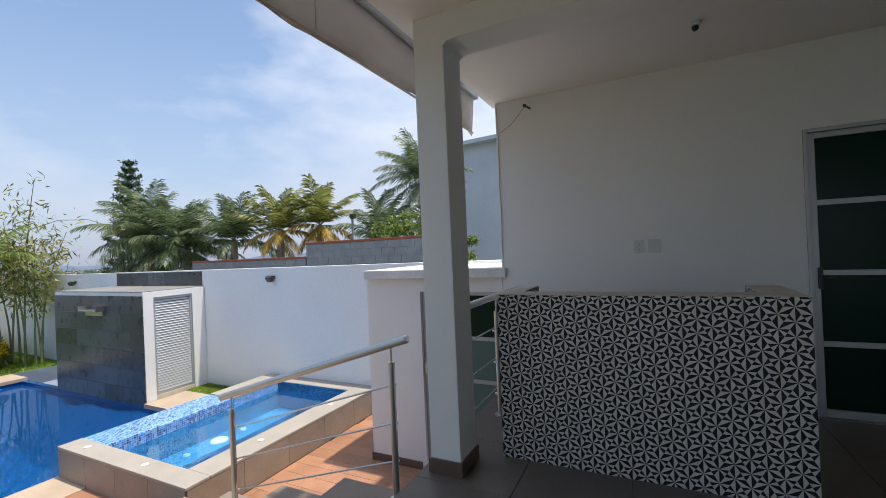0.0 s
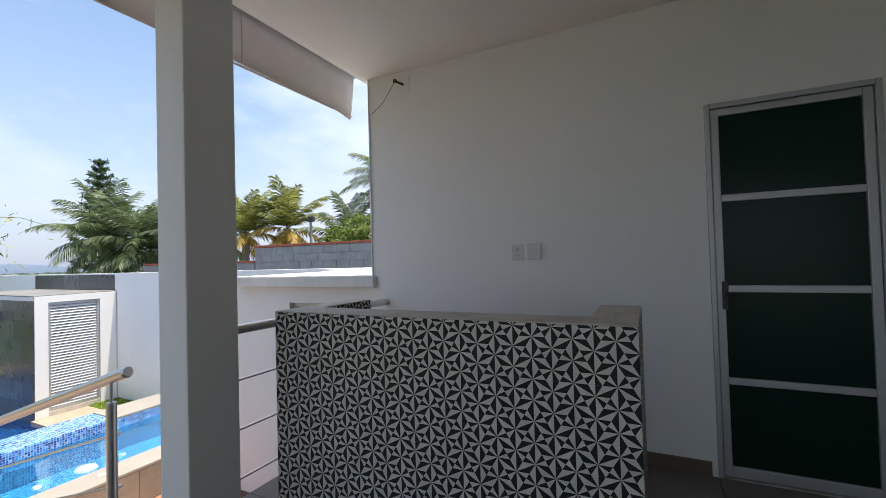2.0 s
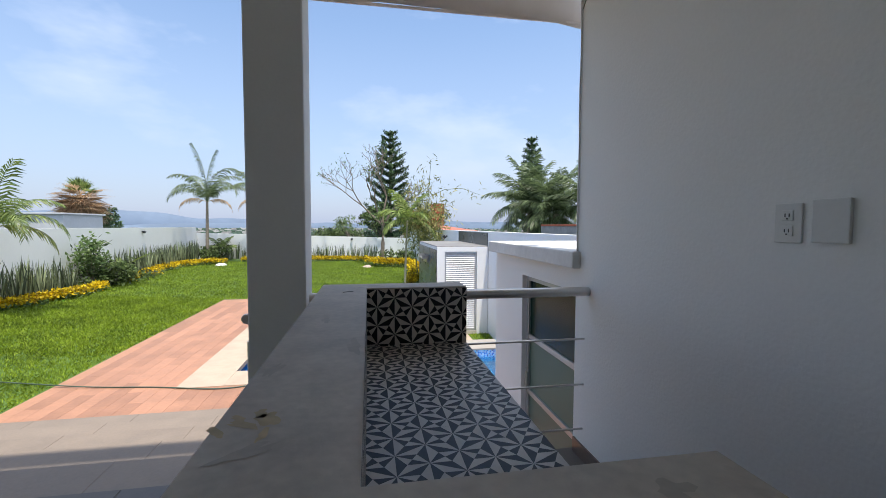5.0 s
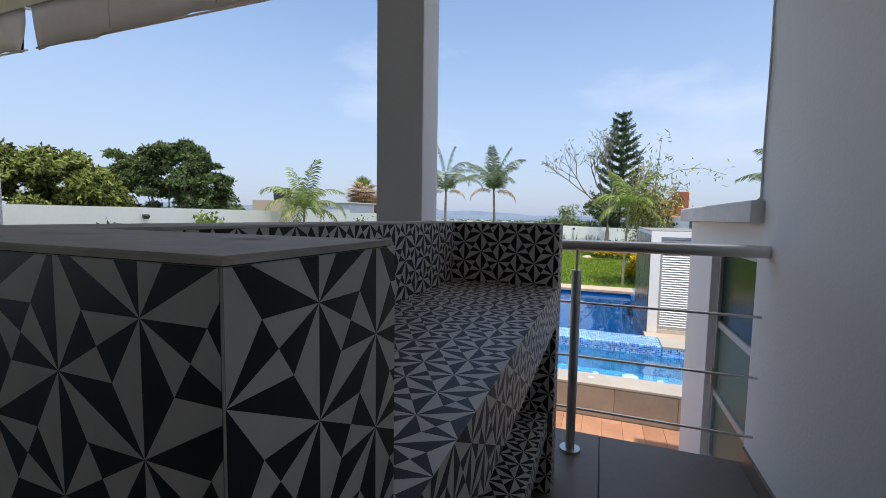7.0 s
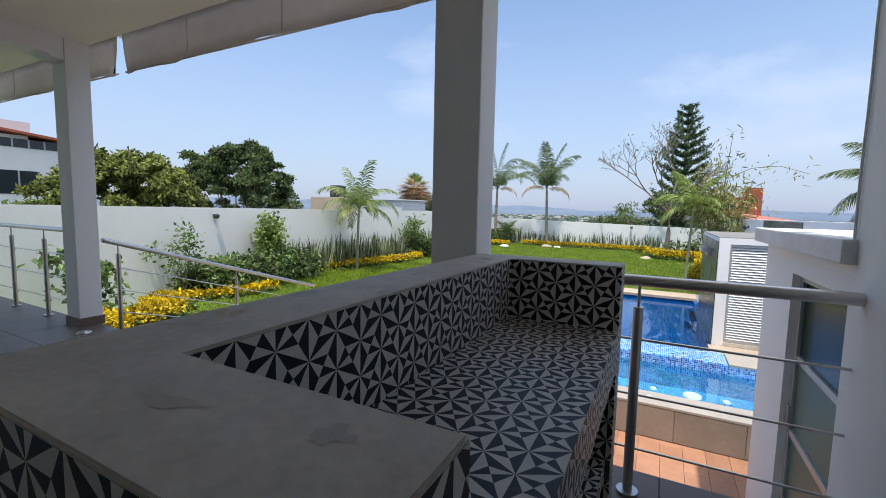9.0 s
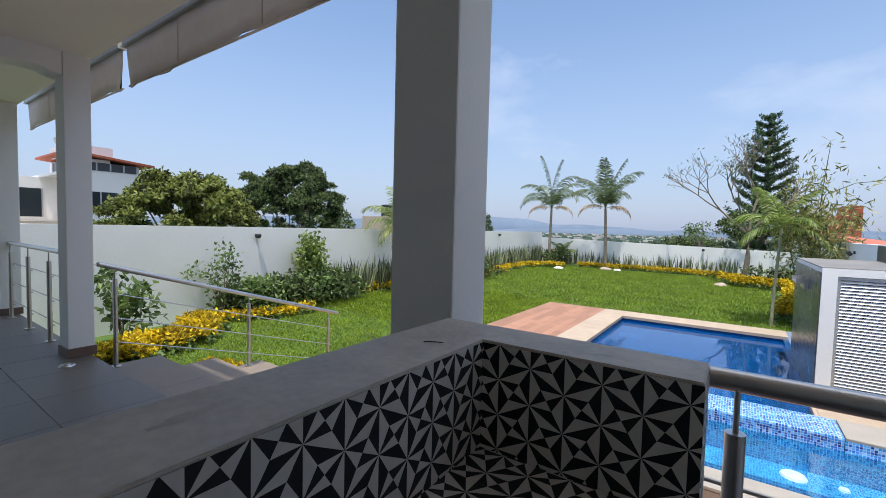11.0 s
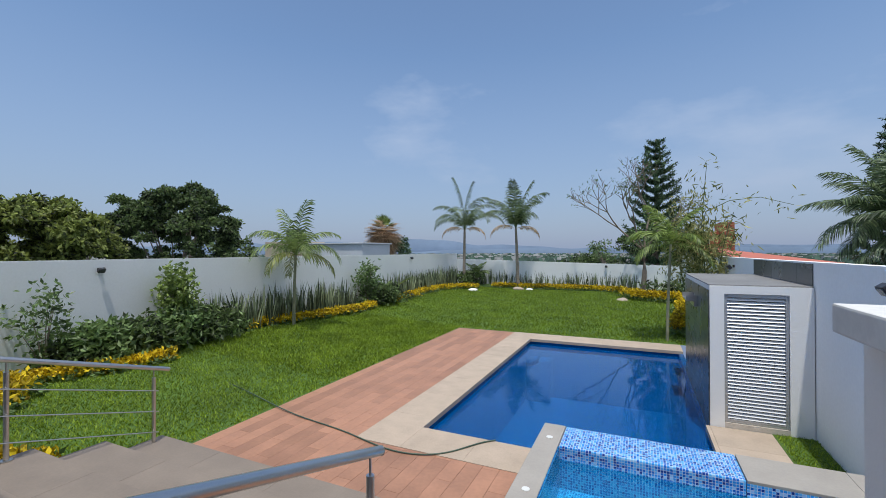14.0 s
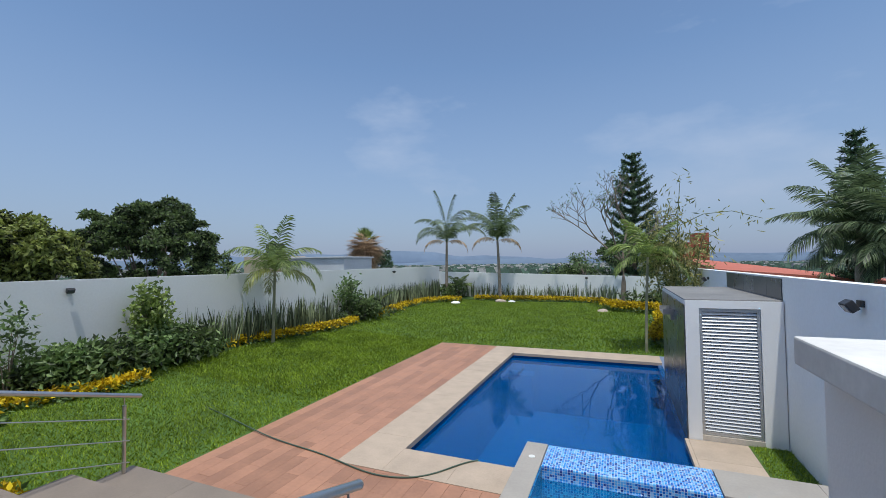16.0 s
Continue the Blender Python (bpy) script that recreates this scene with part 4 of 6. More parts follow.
SPAFIT = mat("submerged_plastic", (0.34, 0.42, 0.48), 0.4, var=0.03)
lamp = thing("spa_lamp", (4.10, IY1 - 0.2, -1.121), "round white underwater lamp on the spa bench", "lamp")
bm = bmesh.new()
tube(bm, (0, 0, 0), (0, 0, 0.022), 0.115, 0.10, n=28)
body = part("ring", bm, SPAFIT, lamp, smooth=True)
bm = bmesh.new()
tube(bm, (0, 0, 0.022), (0, 0, 0.03), 0.075, 0.06, n=24)
part("lens", bm, SPAFIT, body, smooth=True)
for x in (3.64, 4.48):
    s = thing("spa_jet", (x, IY1 - 0.2, -1.121), "small white water jet on the spa bench", "spa jet", "spa jets")
    bm = bmesh.new()
    tube(bm, (0, 0, 0), (0, 0, 0.02), 0.045, 0.036, n=20)
    part("nozzle", bm, SPAFIT, s, smooth=True)
for x, y in ((2.755, 5.2), (3.6, 4.52), (4.75, 4.52), (2.75, 6.3)):
    s = thing("rim_light", (x, y, SPZ), "small round white cap in the spa rim", "cap", "spa rim caps")
    bm = bmesh.new()
    tube(bm, (0, 0, 0), (0, 0, 0.006), 0.035, n=20)
    part("cap", bm, PLASTIC, s, smooth=True)

# garden hose over lawn and deck
hose = thing("garden_hose", label="thin dark green garden hose lying across the deck", category="hose")
cu = bpy.data.curves.new("hose_line", "CURVE")
cu.dimensions, cu.bevel_depth, cu.bevel_resolution = "3D", 0.009, 3
sp = cu.splines.new("NURBS")
hp = [(-3.4, 7.0), (-2.4, 6.75), (-1.51, 6.45), (-0.75, 6.28), (0.0, 6.2), (0.55, 6.04), (1.0, 5.93), (1.44, 6.03), (1.7, 6.3), (1.85, 6.6), (2.0, 6.72)]
sp.points.add(len(hp) - 1)
for p, (x, y) in zip(sp.points, hp):
    p.co = (x, y, (GZ + 0.035 if x < -1.4 else (CZ + 0.024 if y > 6.09 and x > 0.33 else GZ + 0.013)), 1)
sp.use_endpoint_u, sp.order_u = True, 4
hose_ob = new("tube", cu)
hose_ob.parent = hose
cu.materials.append(mat("hose_rubber", (0.07, 0.11, 0.08), 0.5))

# ---- plants ----
BARK = mat("grey_bark", (0.24, 0.19, 0.15), 0.9, var=0.25, scale=5, fine=30, bump=0.4)
PALMBARK = mat("palm_trunk", (0.30, 0.25, 0.20), 0.9, var=0.2, scale=6, fine=25, bump=0.4)
LEAF_MANGO = leaf_mat("mango_leaf", (0.12, 0.19, 0.035), 0.55, (0.36, 0.42, 0.10), 0.55)
LEAF_DARK = leaf_mat("dark_leaf", (0.055, 0.10, 0.035), 0.5, (0.18, 0.26, 0.085), 0.55)
LEAF_PALM = leaf_mat("palm_leaf", (0.14, 0.22, 0.06), 0.3, (0.33, 0.42, 0.14))
LEAF_PALM2 = leaf_mat("blue_palm_leaf", (0.085, 0.14, 0.065), 0.35, (0.24, 0.32, 0.15))
LEAF_YPALM = leaf_mat("yellowing_palm_leaf", (0.19, 0.25, 0.06), 0.35, (0.42, 0.44, 0.13))
LEAF_DEAD = leaf_mat("dry_palm_leaf", (0.54, 0.36, 0.21), 0.25, (0.72, 0.52, 0.33), 0.7)
LEAF_PINE = leaf_mat("pine_needle", (0.045, 0.10, 0.045), 0.35, (0.10, 0.18, 0.07), through_light=0.15)
LEAF_SNAKE = leaf_mat("sword_leaf", (0.15, 0.20, 0.11), 0.4, (0.38, 0.44, 0.26), through_light=0.15)
LEAF_SHRUB = leaf_mat("shrub_leaf", (0.11, 0.20, 0.06), 0.4, (0.24, 0.36, 0.12))
LEAF_LIME = leaf_mat("lime_leaf", (0.15, 0.25, 0.055), 0.35, (0.32, 0.42, 0.10))
LEAF_BAMBOO = leaf_mat("bamboo_leaf", (0.22, 0.31, 0.07), 0.4, (0.50, 0.47, 0.17))
YELLOW = leaf_mat("yellow_leaf", (0.62, 0.43, 0.012), 0.4, (0.88, 0.66, 0.02), rough=0.8, through_light=0.25)
GRASS = leaf_mat("grass_blade", (0.195, 0.30, 0.02), 0.3, (0.34, 0.46, 0.035), through_light=0.3)
CANE = mat("bamboo_cane", (0.16, 0.19, 0.08), 0.5, var=0.3, scale=6)
ROCK = mat("pale_rock", (0.45, 0.37, 0.30), 0.9, var=0.25, scale=6, fine=30, bump=0.4)


def lawn_at(x, y):
    t = max(0.0, min(1.0, (-2.0 - x) / 3.5)) * max(0.0, min(1.0, (y - 4.0) / 4.0))
    return lawn_z(y) + 0.19 * t * (1 - max(0.0, min(1.0, (y - 13.7) / 12.5)) * 0.6)


def leaves(centres, spread, length, width, rng, down=0.2, flat=0.0):
    """Folded leaf blades round the centres. Returns verts (n*4, 3) and quad faces."""
    n = len(centres)
    c = centres + rng.normal(0, 1, (n, 3)) * spread
    d = rng.normal(0, 1, (n, 3))
    d[:, 2] = d[:, 2] * (1 - flat) - down
    d /= np.linalg.norm(d, axis=1, keepdims=True)
    s = np.cross(d, rng.normal(0, 1, (n, 3)))
    s /= np.linalg.norm(s, axis=1, keepdims=True) + 1e-6
    ll = (length * rng.uniform(0.6, 1.2, n))[:, None]
    ww = (width * rng.uniform(0.7, 1.2, n))[:, None]
    up = np.cross(d, s)
    v = np.stack([c, c + d * ll * 0.5 + s * ww + up * ww * 0.35, c + d * ll, c + d * ll * 0.5 - s * ww + up * ww * 0.35], 1).reshape(-1, 3)
    f = np.arange(n * 4).reshape(-1, 4)
    return v, f


def np_mesh(name, v, f, material):
    me = bpy.data.meshes.new(name)
    me.from_pydata(v.tolist(), [], f.tolist())
    me.materials.append(material)
    return me


def np_part(name, v, f, material, parent=None, label=""):
    ob = new(name, np_mesh(name, v, f, material))
    ob.parent = parent
    if label:
        ob["label"] = label
    return ob


def limb(bm, pts, r0, r1, n=8):
    """One connected tapered tube along the points."""
    pts = [Vector(p) for p in pts]
    k = len(pts) - 1
    rings = []
    for i, p in enumerate(pts):
        d = (pts[min(i + 1, k)] - pts[max(i - 1, 0)]).normalized()
        q = d.to_track_quat("Z", "Y")
        r = r0 + (r1 - r0) * i / k
        rings.append([bm.verts.new(p + q @ Vector((r * math.cos(2 * math.pi * a / n), r * math.sin(2 * math.pi * a / n), 0))) for a in range(n)])
    for i in range(k):
        for a in range(n):
            b = (a + 1) % n
            bm.faces.new((rings[i][a], rings[i][b], rings[i + 1][b], rings[i + 1][a]))
    bm.faces.new(rings[0][::-1])
    bm.faces.new(rings[-1])


def frond_mesh(length, bend, leaflet, width, material, el, n=40, hang=0.6, seed=0, bare=0.1):
    """One feather leaf that leaves the crown at the elevation el, arches over, and lets its leaflets hang."""
    rng = np.random.default_rng(seed)
    steps = 16
    e = math.radians(el)
    down = np.array([-math.sin(e), 0.0, -math.cos(e)])
    pts, p = [np.zeros(3)], np.zeros(3)
    tang = []
    for k in range(steps):
        th = -bend * ((k + 0.5) / steps) ** 1.35
        d = np.array([math.cos(th), 0.0, math.sin(th)])
        p = p + d * length / steps
        pts.append(p)
        tang.append(d)
    tang.append(tang[-1])
    v, f = [], []
    for k, q in enumerate(pts):
        w = 0.010 * length ** 0.5 * (1.15 - k / steps) + 0.002
        up = np.array([-tang[k][2], 0, tang[k][0]])
        for a in range(3):
            v.append(q + w * (math.cos(a * 2.094) * np.array([0, 1.0, 0]) + math.sin(a * 2.094) * up))
    for k in range(steps):
        for a in range(3):
            b = (a + 1) % 3
            f.append((k * 3 + a, k * 3 + b, k * 3 + 3 + b, k * 3 + 3 + a))
    for side in (-1, 1):
        for k in range(n):
            tt = bare + (1 - bare) * (k + rng.uniform(0.1, 0.9)) / n
            i = min(steps - 1, int(tt * steps))
            q = pts[i] + (pts[i + 1] - pts[i]) * (tt * steps - i)
            ll = leaflet * (math.sin(math.pi * (0.16 + 0.74 * tt)) ** 0.7) * rng.uniform(0.8, 1.12)
            d = tang[i] * (0.55 + 0.35 * tt) + np.array([0, side * (0.9 - 0.3 * tt), 0]) + down * hang * rng.uniform(0.1, 0.6)
            d /= np.linalg.norm(d)
            m = q + d * ll * 0.5
            d2 = d + down * hang * rng.uniform(0.5, 1.2)
            d2 /= np.linalg.norm(d2)
            tip = m + d2 * ll * 0.5
            s = tang[i] * width
            b0 = len(v)
            v += [q - s * 0.6, q + s * 0.6, m + s, m - s, tip]
            f += [(b0, b0 + 1, b0 + 2, b0 + 3), (b0 + 3, b0 + 2, b0 + 4)]
    me = bpy.data.meshes.new("frond")
    me.from_pydata([tuple(map(float, q)) for q in v], [], f)
    me.materials.append(material)
    return me


def fronds(length, leaflet, width, material, rows, hang=0.6, seed=0, n=40, dry=False):
    """Rows of (elevation, bend, count) as (elevation, mesh, count, dry)."""
    return [(el, frond_mesh(length * (1.0 if el > -20 else 0.85), bend, leaflet, width, material, el, n, hang, seed + k), count, dry) for k, (el, bend, count) in enumerate(rows)]


def palm(name, base, height, r0, r1, lean, rows, label, seed=0, group="", turn=None, bark=None):
    """A palm: ringed trunk, and rows of fronds from steep to hanging."""
    rng = random.Random(seed)
    ob = thing(name, base, label, "palm tree", group)
    pts = [Vector((lean[0] * (k / 8) ** 1.6, lean[1] * (k / 8) ** 1.6, -0.1 + (height + 0.1) * k / 8)) for k in range(9)]
    bm = bmesh.new()
    fine = []
    for k in range(8):
        for q in range(3):
            fine.append(pts[k].lerp(pts[k + 1], q / 3))
    limb(bm, fine + [pts[-1]], r0, r1, 10)
    for i, v in enumerate(bm.verts):          # leaf-scar rings
        if (i // 10) % 2:
            c = (fine + [pts[-1]])[i // 10]
            v.co = c + (v.co - c) * 1.09
    part("trunk", bm, bark or PALMBARK, ob)
    topp = pts[-1]
    k = 0
    for el, me, count, dry in rows:
        for q in range(count):
            azim = 360 * q / count + k * 47 + rng.uniform(-16, 16)
            if turn is not None and count <= 2:
                azim = turn + 180 * q + rng.uniform(-8, 8)
            s = rng.uniform(0.86, 1.08)
            o = shared("dry_frond" if dry else "frond", me, ob, topp, Euler((radians(rng.uniform(-10, 10)), radians(-el + rng.uniform(-6, 6)), radians(azim)), "XYZ"), (s, s, s))
            if dry:
                o["label"] = "drooping dry brown frond"
        k += 1
    return ob


GREENBARK = mat("green_palm_stem", (0.27, 0.27, 0.17), 0.8, var=0.2, scale=6, fine=25, bump=0.3)
palm("palm_tree", (-5.75, 11.25, lawn_at(-5.75, 11.25)), 2.1, 0.05, 0.034, (0.08, 0.0),
     fronds(1.75, 0.5, 0.022, LEAF_PALM, ((86, 0.6, 2), (66, 1.7, 5), (42, 2.0, 5)), 0.8, 1, 30) + fronds(1.35, 0.45, 0.022, LEAF_YPALM, ((14, 1.7, 3),), 1.0, 9, 28),
     "young coconut palm in the flower bed", 3, "garden palms", bark=GREENBARK)
palm("palm_tree", (-5.75, 24.9, lawn_z(24.9)), 3.35, 0.10, 0.06, (0.05, 0),
     fronds(3.1, 0.6, 0.024, LEAF_PALM2, ((87, 0.5, 2), (78, 1.9, 4), (60, 2.2, 5)), 1.0, 11, 44) + fronds(1.9, 0.5, 0.02, LEAF_DEAD, ((28, 2.2, 2),), 1.2, 15, dry=True),
     "slender palm with two dry hanging fronds", 4, "garden palms", 20)
palm("palm_tree", (-2.5, 24.9, lawn_z(24.9)), 3.35, 0.10, 0.06, (-0.1, 0),
     fronds(2.75, 0.66, 0.024, LEAF_PALM2, ((88, 0.5, 3), (80, 1.4, 6), (64, 2.0, 3)), 1.0, 21, 44) + fronds(1.9, 0.5, 0.02, LEAF_DEAD, ((30, 2.1, 2),), 1.2, 25, dry=True),
     "slender palm with a dense upright crown", 5, "garden palms", 5)
palm("palm_tree", (-5.2, 25.5, lawn_z(25.5)), 0.7, 0.07, 0.05, (0, 0), fronds(0.9, 0.35, 0.016, LEAF_PALM, ((70, 0.8, 4), (35, 1.0, 5)), 0.6, 31), "small feather palm beside the wall", 6, "garden palms")
palm("palm_tree", (4.32, 14.15, GZ), 2.55, 0.038, 0.03, (0.1, 0.1), fronds(1.35, 0.46, 0.017, LEAF_LIME, ((74, 1.0, 3), (45, 1.6, 4), (10, 1.6, 3)), 0.8, 41), "thin young palm at the pool corner", 7, "garden palms", bark=GREENBARK)

# palms and conifers in the plots beyond the walls
GOLD = leaf_mat("golden_leaf", (0.52, 0.32, 0.05), 0.3, (0.68, 0.46, 0.10))
full = ((82, 0.8, 4), (60, 1.0, 7), (34, 1.1, 8), (8, 1.0, 8), (-22, 0.7, 6))
royal = fronds(2.6, 0.78, 0.026, LEAF_PALM2, full, 0.7, 51, 46)
upright = fronds(2.3, 0.7, 0.026, LEAF_PALM2, ((84, 0.6, 4), (64, 0.9, 6), (40, 1.1, 6), (12, 1.2, 5)), 0.7, 57, 44)
coco = fronds(2.05, 0.66, 0.028, LEAF_YPALM, ((84, 0.6, 4), (64, 0.8, 6), (40, 1.0, 6)), 0.6, 61, 40) + fronds(1.9, 0.62, 0.03, GOLD, ((10, 1.3, 4), (-22, 0.9, 4)), 0.9, 66, 36)
for x, y, h, rows, label, seed in ((11.2, 20.2, 5.45, royal, "dense green palm beyond the garden wall", 11), (12.0, 18.9, 4.9, royal, "dense green palm beyond the garden wall", 12),
                                   (12.6, 16.6, 5.2, upright, "green palm beyond the garden wall", 13), (13.3, 14.6, 5.5, coco, "yellowing coconut palm beyond the block wall", 14),
                                   (14.3, 13.3, 5.7, coco, "yellowing coconut palm beyond the block wall", 15), (17.3, 9.8, 7.7, royal, "tall green palm beyond the block wall", 16),
                                   (15.0, 10.6, 4.9, upright, "green palm beyond the block wall", 17)):
    palm("palm_tree", (x, y, -3.0), h, 0.2, 0.14, (0.1, 0), rows, label, seed, "neighbouring palms")


def fan_palm(base, height):
    ob = thing("fan_palm", base, "fan palm with a skirt of dry leaves", "palm tree")
    bm = bmesh.new()
    limb(bm, [Vector((0, 0, height * k / 5)) for k in range(6)], 0.3, 0.22, 10)
    part("trunk", bm, PALMBARK, ob)
    rng = np.random.default_rng(8)
    for nm, m, n, z0, z1, el0, el1, ln in (("crown", LEAF_PALM, 34, height + 0.35, height + 0.7, 10, 85, 1.15), ("dry_skirt", LEAF_DEAD, 200, height - 0.5, height + 0.7, -70, 25, 1.75)):
        v, f = [], []
        for k in range(n):
            a, e = rng.uniform(0, 2 * math.pi), math.radians(rng.uniform(el0, el1))
            d = np.array([math.cos(a) * math.cos(e), math.sin(a) * math.cos(e), math.sin(e)])
            s = np.cross(d, (0, 0, 1.0))
            s /= np.linalg.norm(s) + 1e-6
            u = np.cross(s, d)
            o = np.array([0, 0, rng.uniform(z0, z1)]) + d * 0.25
            for q in range(9):
                b = (q - 4) / 4 * 1.15
                dd = d * math.cos(b) + s * math.sin(b)
                tip = o + d * 0.45 * ln + dd * 0.6 * ln - np.array([0, 0, 0.12])
                b0 = len(v)
                v += [tuple(o + d * 0.3), tuple(o + d * 0.4 * ln + dd * 0.25 * ln - s * 0.05), tuple(tip), tuple(o + d * 0.4 * ln + dd * 0.25 * ln + s * 0.05)]
                f.append((b0, b0 + 1, b0 + 2, b0 + 3))
        np_part(nm, np.array(v), np.array(f), m, ob)


fan_palm((-17.2, 34.0, -2.0), 4.9)


def norfolk(base, height, radius, label, seed, gap=0.5):
    """A star pine: straight trunk, tiers of upswept branches with rope-like needles."""
    rng = np.random.default_rng(seed)
    ob = thing("pine_tree", base, label, "pine tree", "star pines")
    bm = bmesh.new()
    limb(bm, [Vector((0, 0, height * k / 6)) for k in range(7)], 0.2, 0.02, 8)
    part("trunk", bm, BARK, ob)
    vs, fs, n0 = [], [], 0
    z = height * 0.22
    while z < height - 0.05:
        rel = (height - z) / (height * 0.78)
        rr = radius * (0.16 + 0.84 * rel ** 0.8)
        count = 7 if rel > 0.25 else 5
        a0 = rng.uniform(0, 6.3)
        for b in range(count):
            a = a0 + b * 2 * math.pi / count + rng.uniform(-0.15, 0.15)
            ln = rr * rng.uniform(0.8, 1.1)
            k = max(5, int(ln / 0.07))
            t = (np.arange(k) + 0.5) / k
            out = np.stack([np.cos(a) * ln * t, np.sin(a) * ln * t, z + ln * (0.05 * t + 0.42 * t ** 2)], 1)
            c = np.repeat(out, 16, 0)
            v, f = leaves(c, 0.035 + 0.03 * rel, 0.20, 0.028, rng, -0.5)
            vs.append(v)
            fs.append(f + n0)
            n0 += len(v)
        z += gap * (0.55 + 0.45 * rel)
    np_part("crown", np.concatenate(vs), np.concatenate(fs), LEAF_PINE, ob)


norfolk((4.65, 31.0, -2.5), 10.75, 2.35, "tall dark star pine behind the garden wall", 1, 0.74)
norfolk((13.6, 26.0, -3.0), 10.0, 1.7, "star pine rising behind the palms", 2, 0.66)


def leafy_tree(name, base, centre, radii, clumps, per, leaf, material, label, seed, trunk=True, category="tree", flat=0.5):
    """A broad crown of many clumps of leaves with gaps, on a forked trunk."""
    rng = np.random.default_rng(seed)
    ob = thing(name, base, label, category)
    c0 = np.array(centre) - np.array(base)
    d = rng.normal(0, 1, (clumps, 3))
    d /= np.linalg.norm(d, axis=1, keepdims=True)
    d[:, 2] = np.where(d[:, 2] < -0.35, -d[:, 2], d[:, 2])
    rad = rng.uniform(0.5, 1.0, (clumps, 1)) ** 0.5 * rng.uniform(0.88, 1.08, (clumps, 1))
    cc = c0 + d * rad * np.array(radii)
    if trunk:
        bm = bmesh.new()
        fork = Vector((c0[0] * 0.6, c0[1] * 0.6, max(0.3, c0[2] - radii[2] * 0.8)))
        limb(bm, [Vector((0, 0, -0.1)), fork * 0.5, fork], 0.045 * radii[0] + 0.02, 0.03 * radii[0] + 0.015, 8)
        for k in range(0, clumps, max(1, clumps // 12)):
            e = Vector(cc[k])
            limb(bm, [fork, fork.lerp(e, 0.5) + Vector((0, 0, 0.05)), e], 0.018 * radii[0] + 0.01, 0.006, 6)
        part("trunk", bm, BARK, ob)
    cen = np.repeat(cc, per, 0)
    size = radii[0] / math.sqrt(clumps) * 1.0
    off = rng.normal(0, 1, (len(cen), 3))
    off *= (rng.uniform(0.55, 1.0, (len(cen), 1)) ** 0.5) / np.linalg.norm(off, axis=1, keepdims=True)
    off[:, 2] = np.abs(off[:, 2]) * 1.2 - 0.35
    cen = cen + off * np.array((size, size, size * flat)) * 1.5
    v, f = leaves(cen, leaf * 0.3, leaf, leaf * 0.24, rng, 0.35)
    np_part("crown", v, f, material, ob)
    return ob


leafy_tree("mango_tree", (-14.6, 8.5, -2.0), (-14.6, 8.5, 0.8), (2.8, 2.9, 2.4), 150, 330, 0.19, LEAF_MANGO, "broad mango tree beyond the garden wall", 1)
leafy_tree("mango_tree", (-16.6, 14.7, -2.0), (-16.6, 14.7, 1.3), (3.0, 3.2, 3.2), 170, 330, 0.18, LEAF_DARK, "dark round tree beyond the garden wall", 2)
leafy_tree("tree", (-17.5, 7.2, -2.0), (-17.5, 7.2, 0.1), (1.3, 1.6, 1.3), 45, 160, 0.18, LEAF_LIME, "low leafy tree beside the neighbouring house", 3)
leafy_tree("tree", (-19.5, 19.5, -2.0), (-19.5, 19.5, 0.9), (1.6, 2.0, 1.6), 40, 90, 0.25, LEAF_DARK, "small dark tree beyond the garden wall", 4)
leafy_tree("lime_tree", (11.0, 6.6, -2.0), (11.0, 6.6, 1.0), (1.2, 2.1, 1.6), 110, 120, 0.13, LEAF_LIME, "leafy citrus tree beyond the wall", 5)
leafy_tree("tree", (-19.0, 38.0, -3.0), (-19.0, 38.0, 1.2), (2.2, 2.2, 1.6), 30, 90, 0.3, LEAF_PINE, "dark conifer beyond the garden wall", 6)
leafy_tree("tree", (1.8, 29.0, -2.5), (1.8, 29.0, 1.1), (0.9, 0.9, 0.9), 14, 40, 0.16, LEAF_SHRUB, "small airy tree behind the garden wall", 7)
leafy_tree("tree", (3.6, 30.2, -2.5), (3.9, 30.2, 1.5), (1.6, 1.2, 1.3), 40, 80, 0.2, LEAF_DARK, "dark shrubby tree under the pine", 8)
leafy_tree("tree", (0.0, 42.0, -4.0), (0.0, 42.0, -0.6), (3.0, 2.0, 1.6), 30, 90, 0.3, LEAF_DARK, "treetop just above the garden wall", 9)


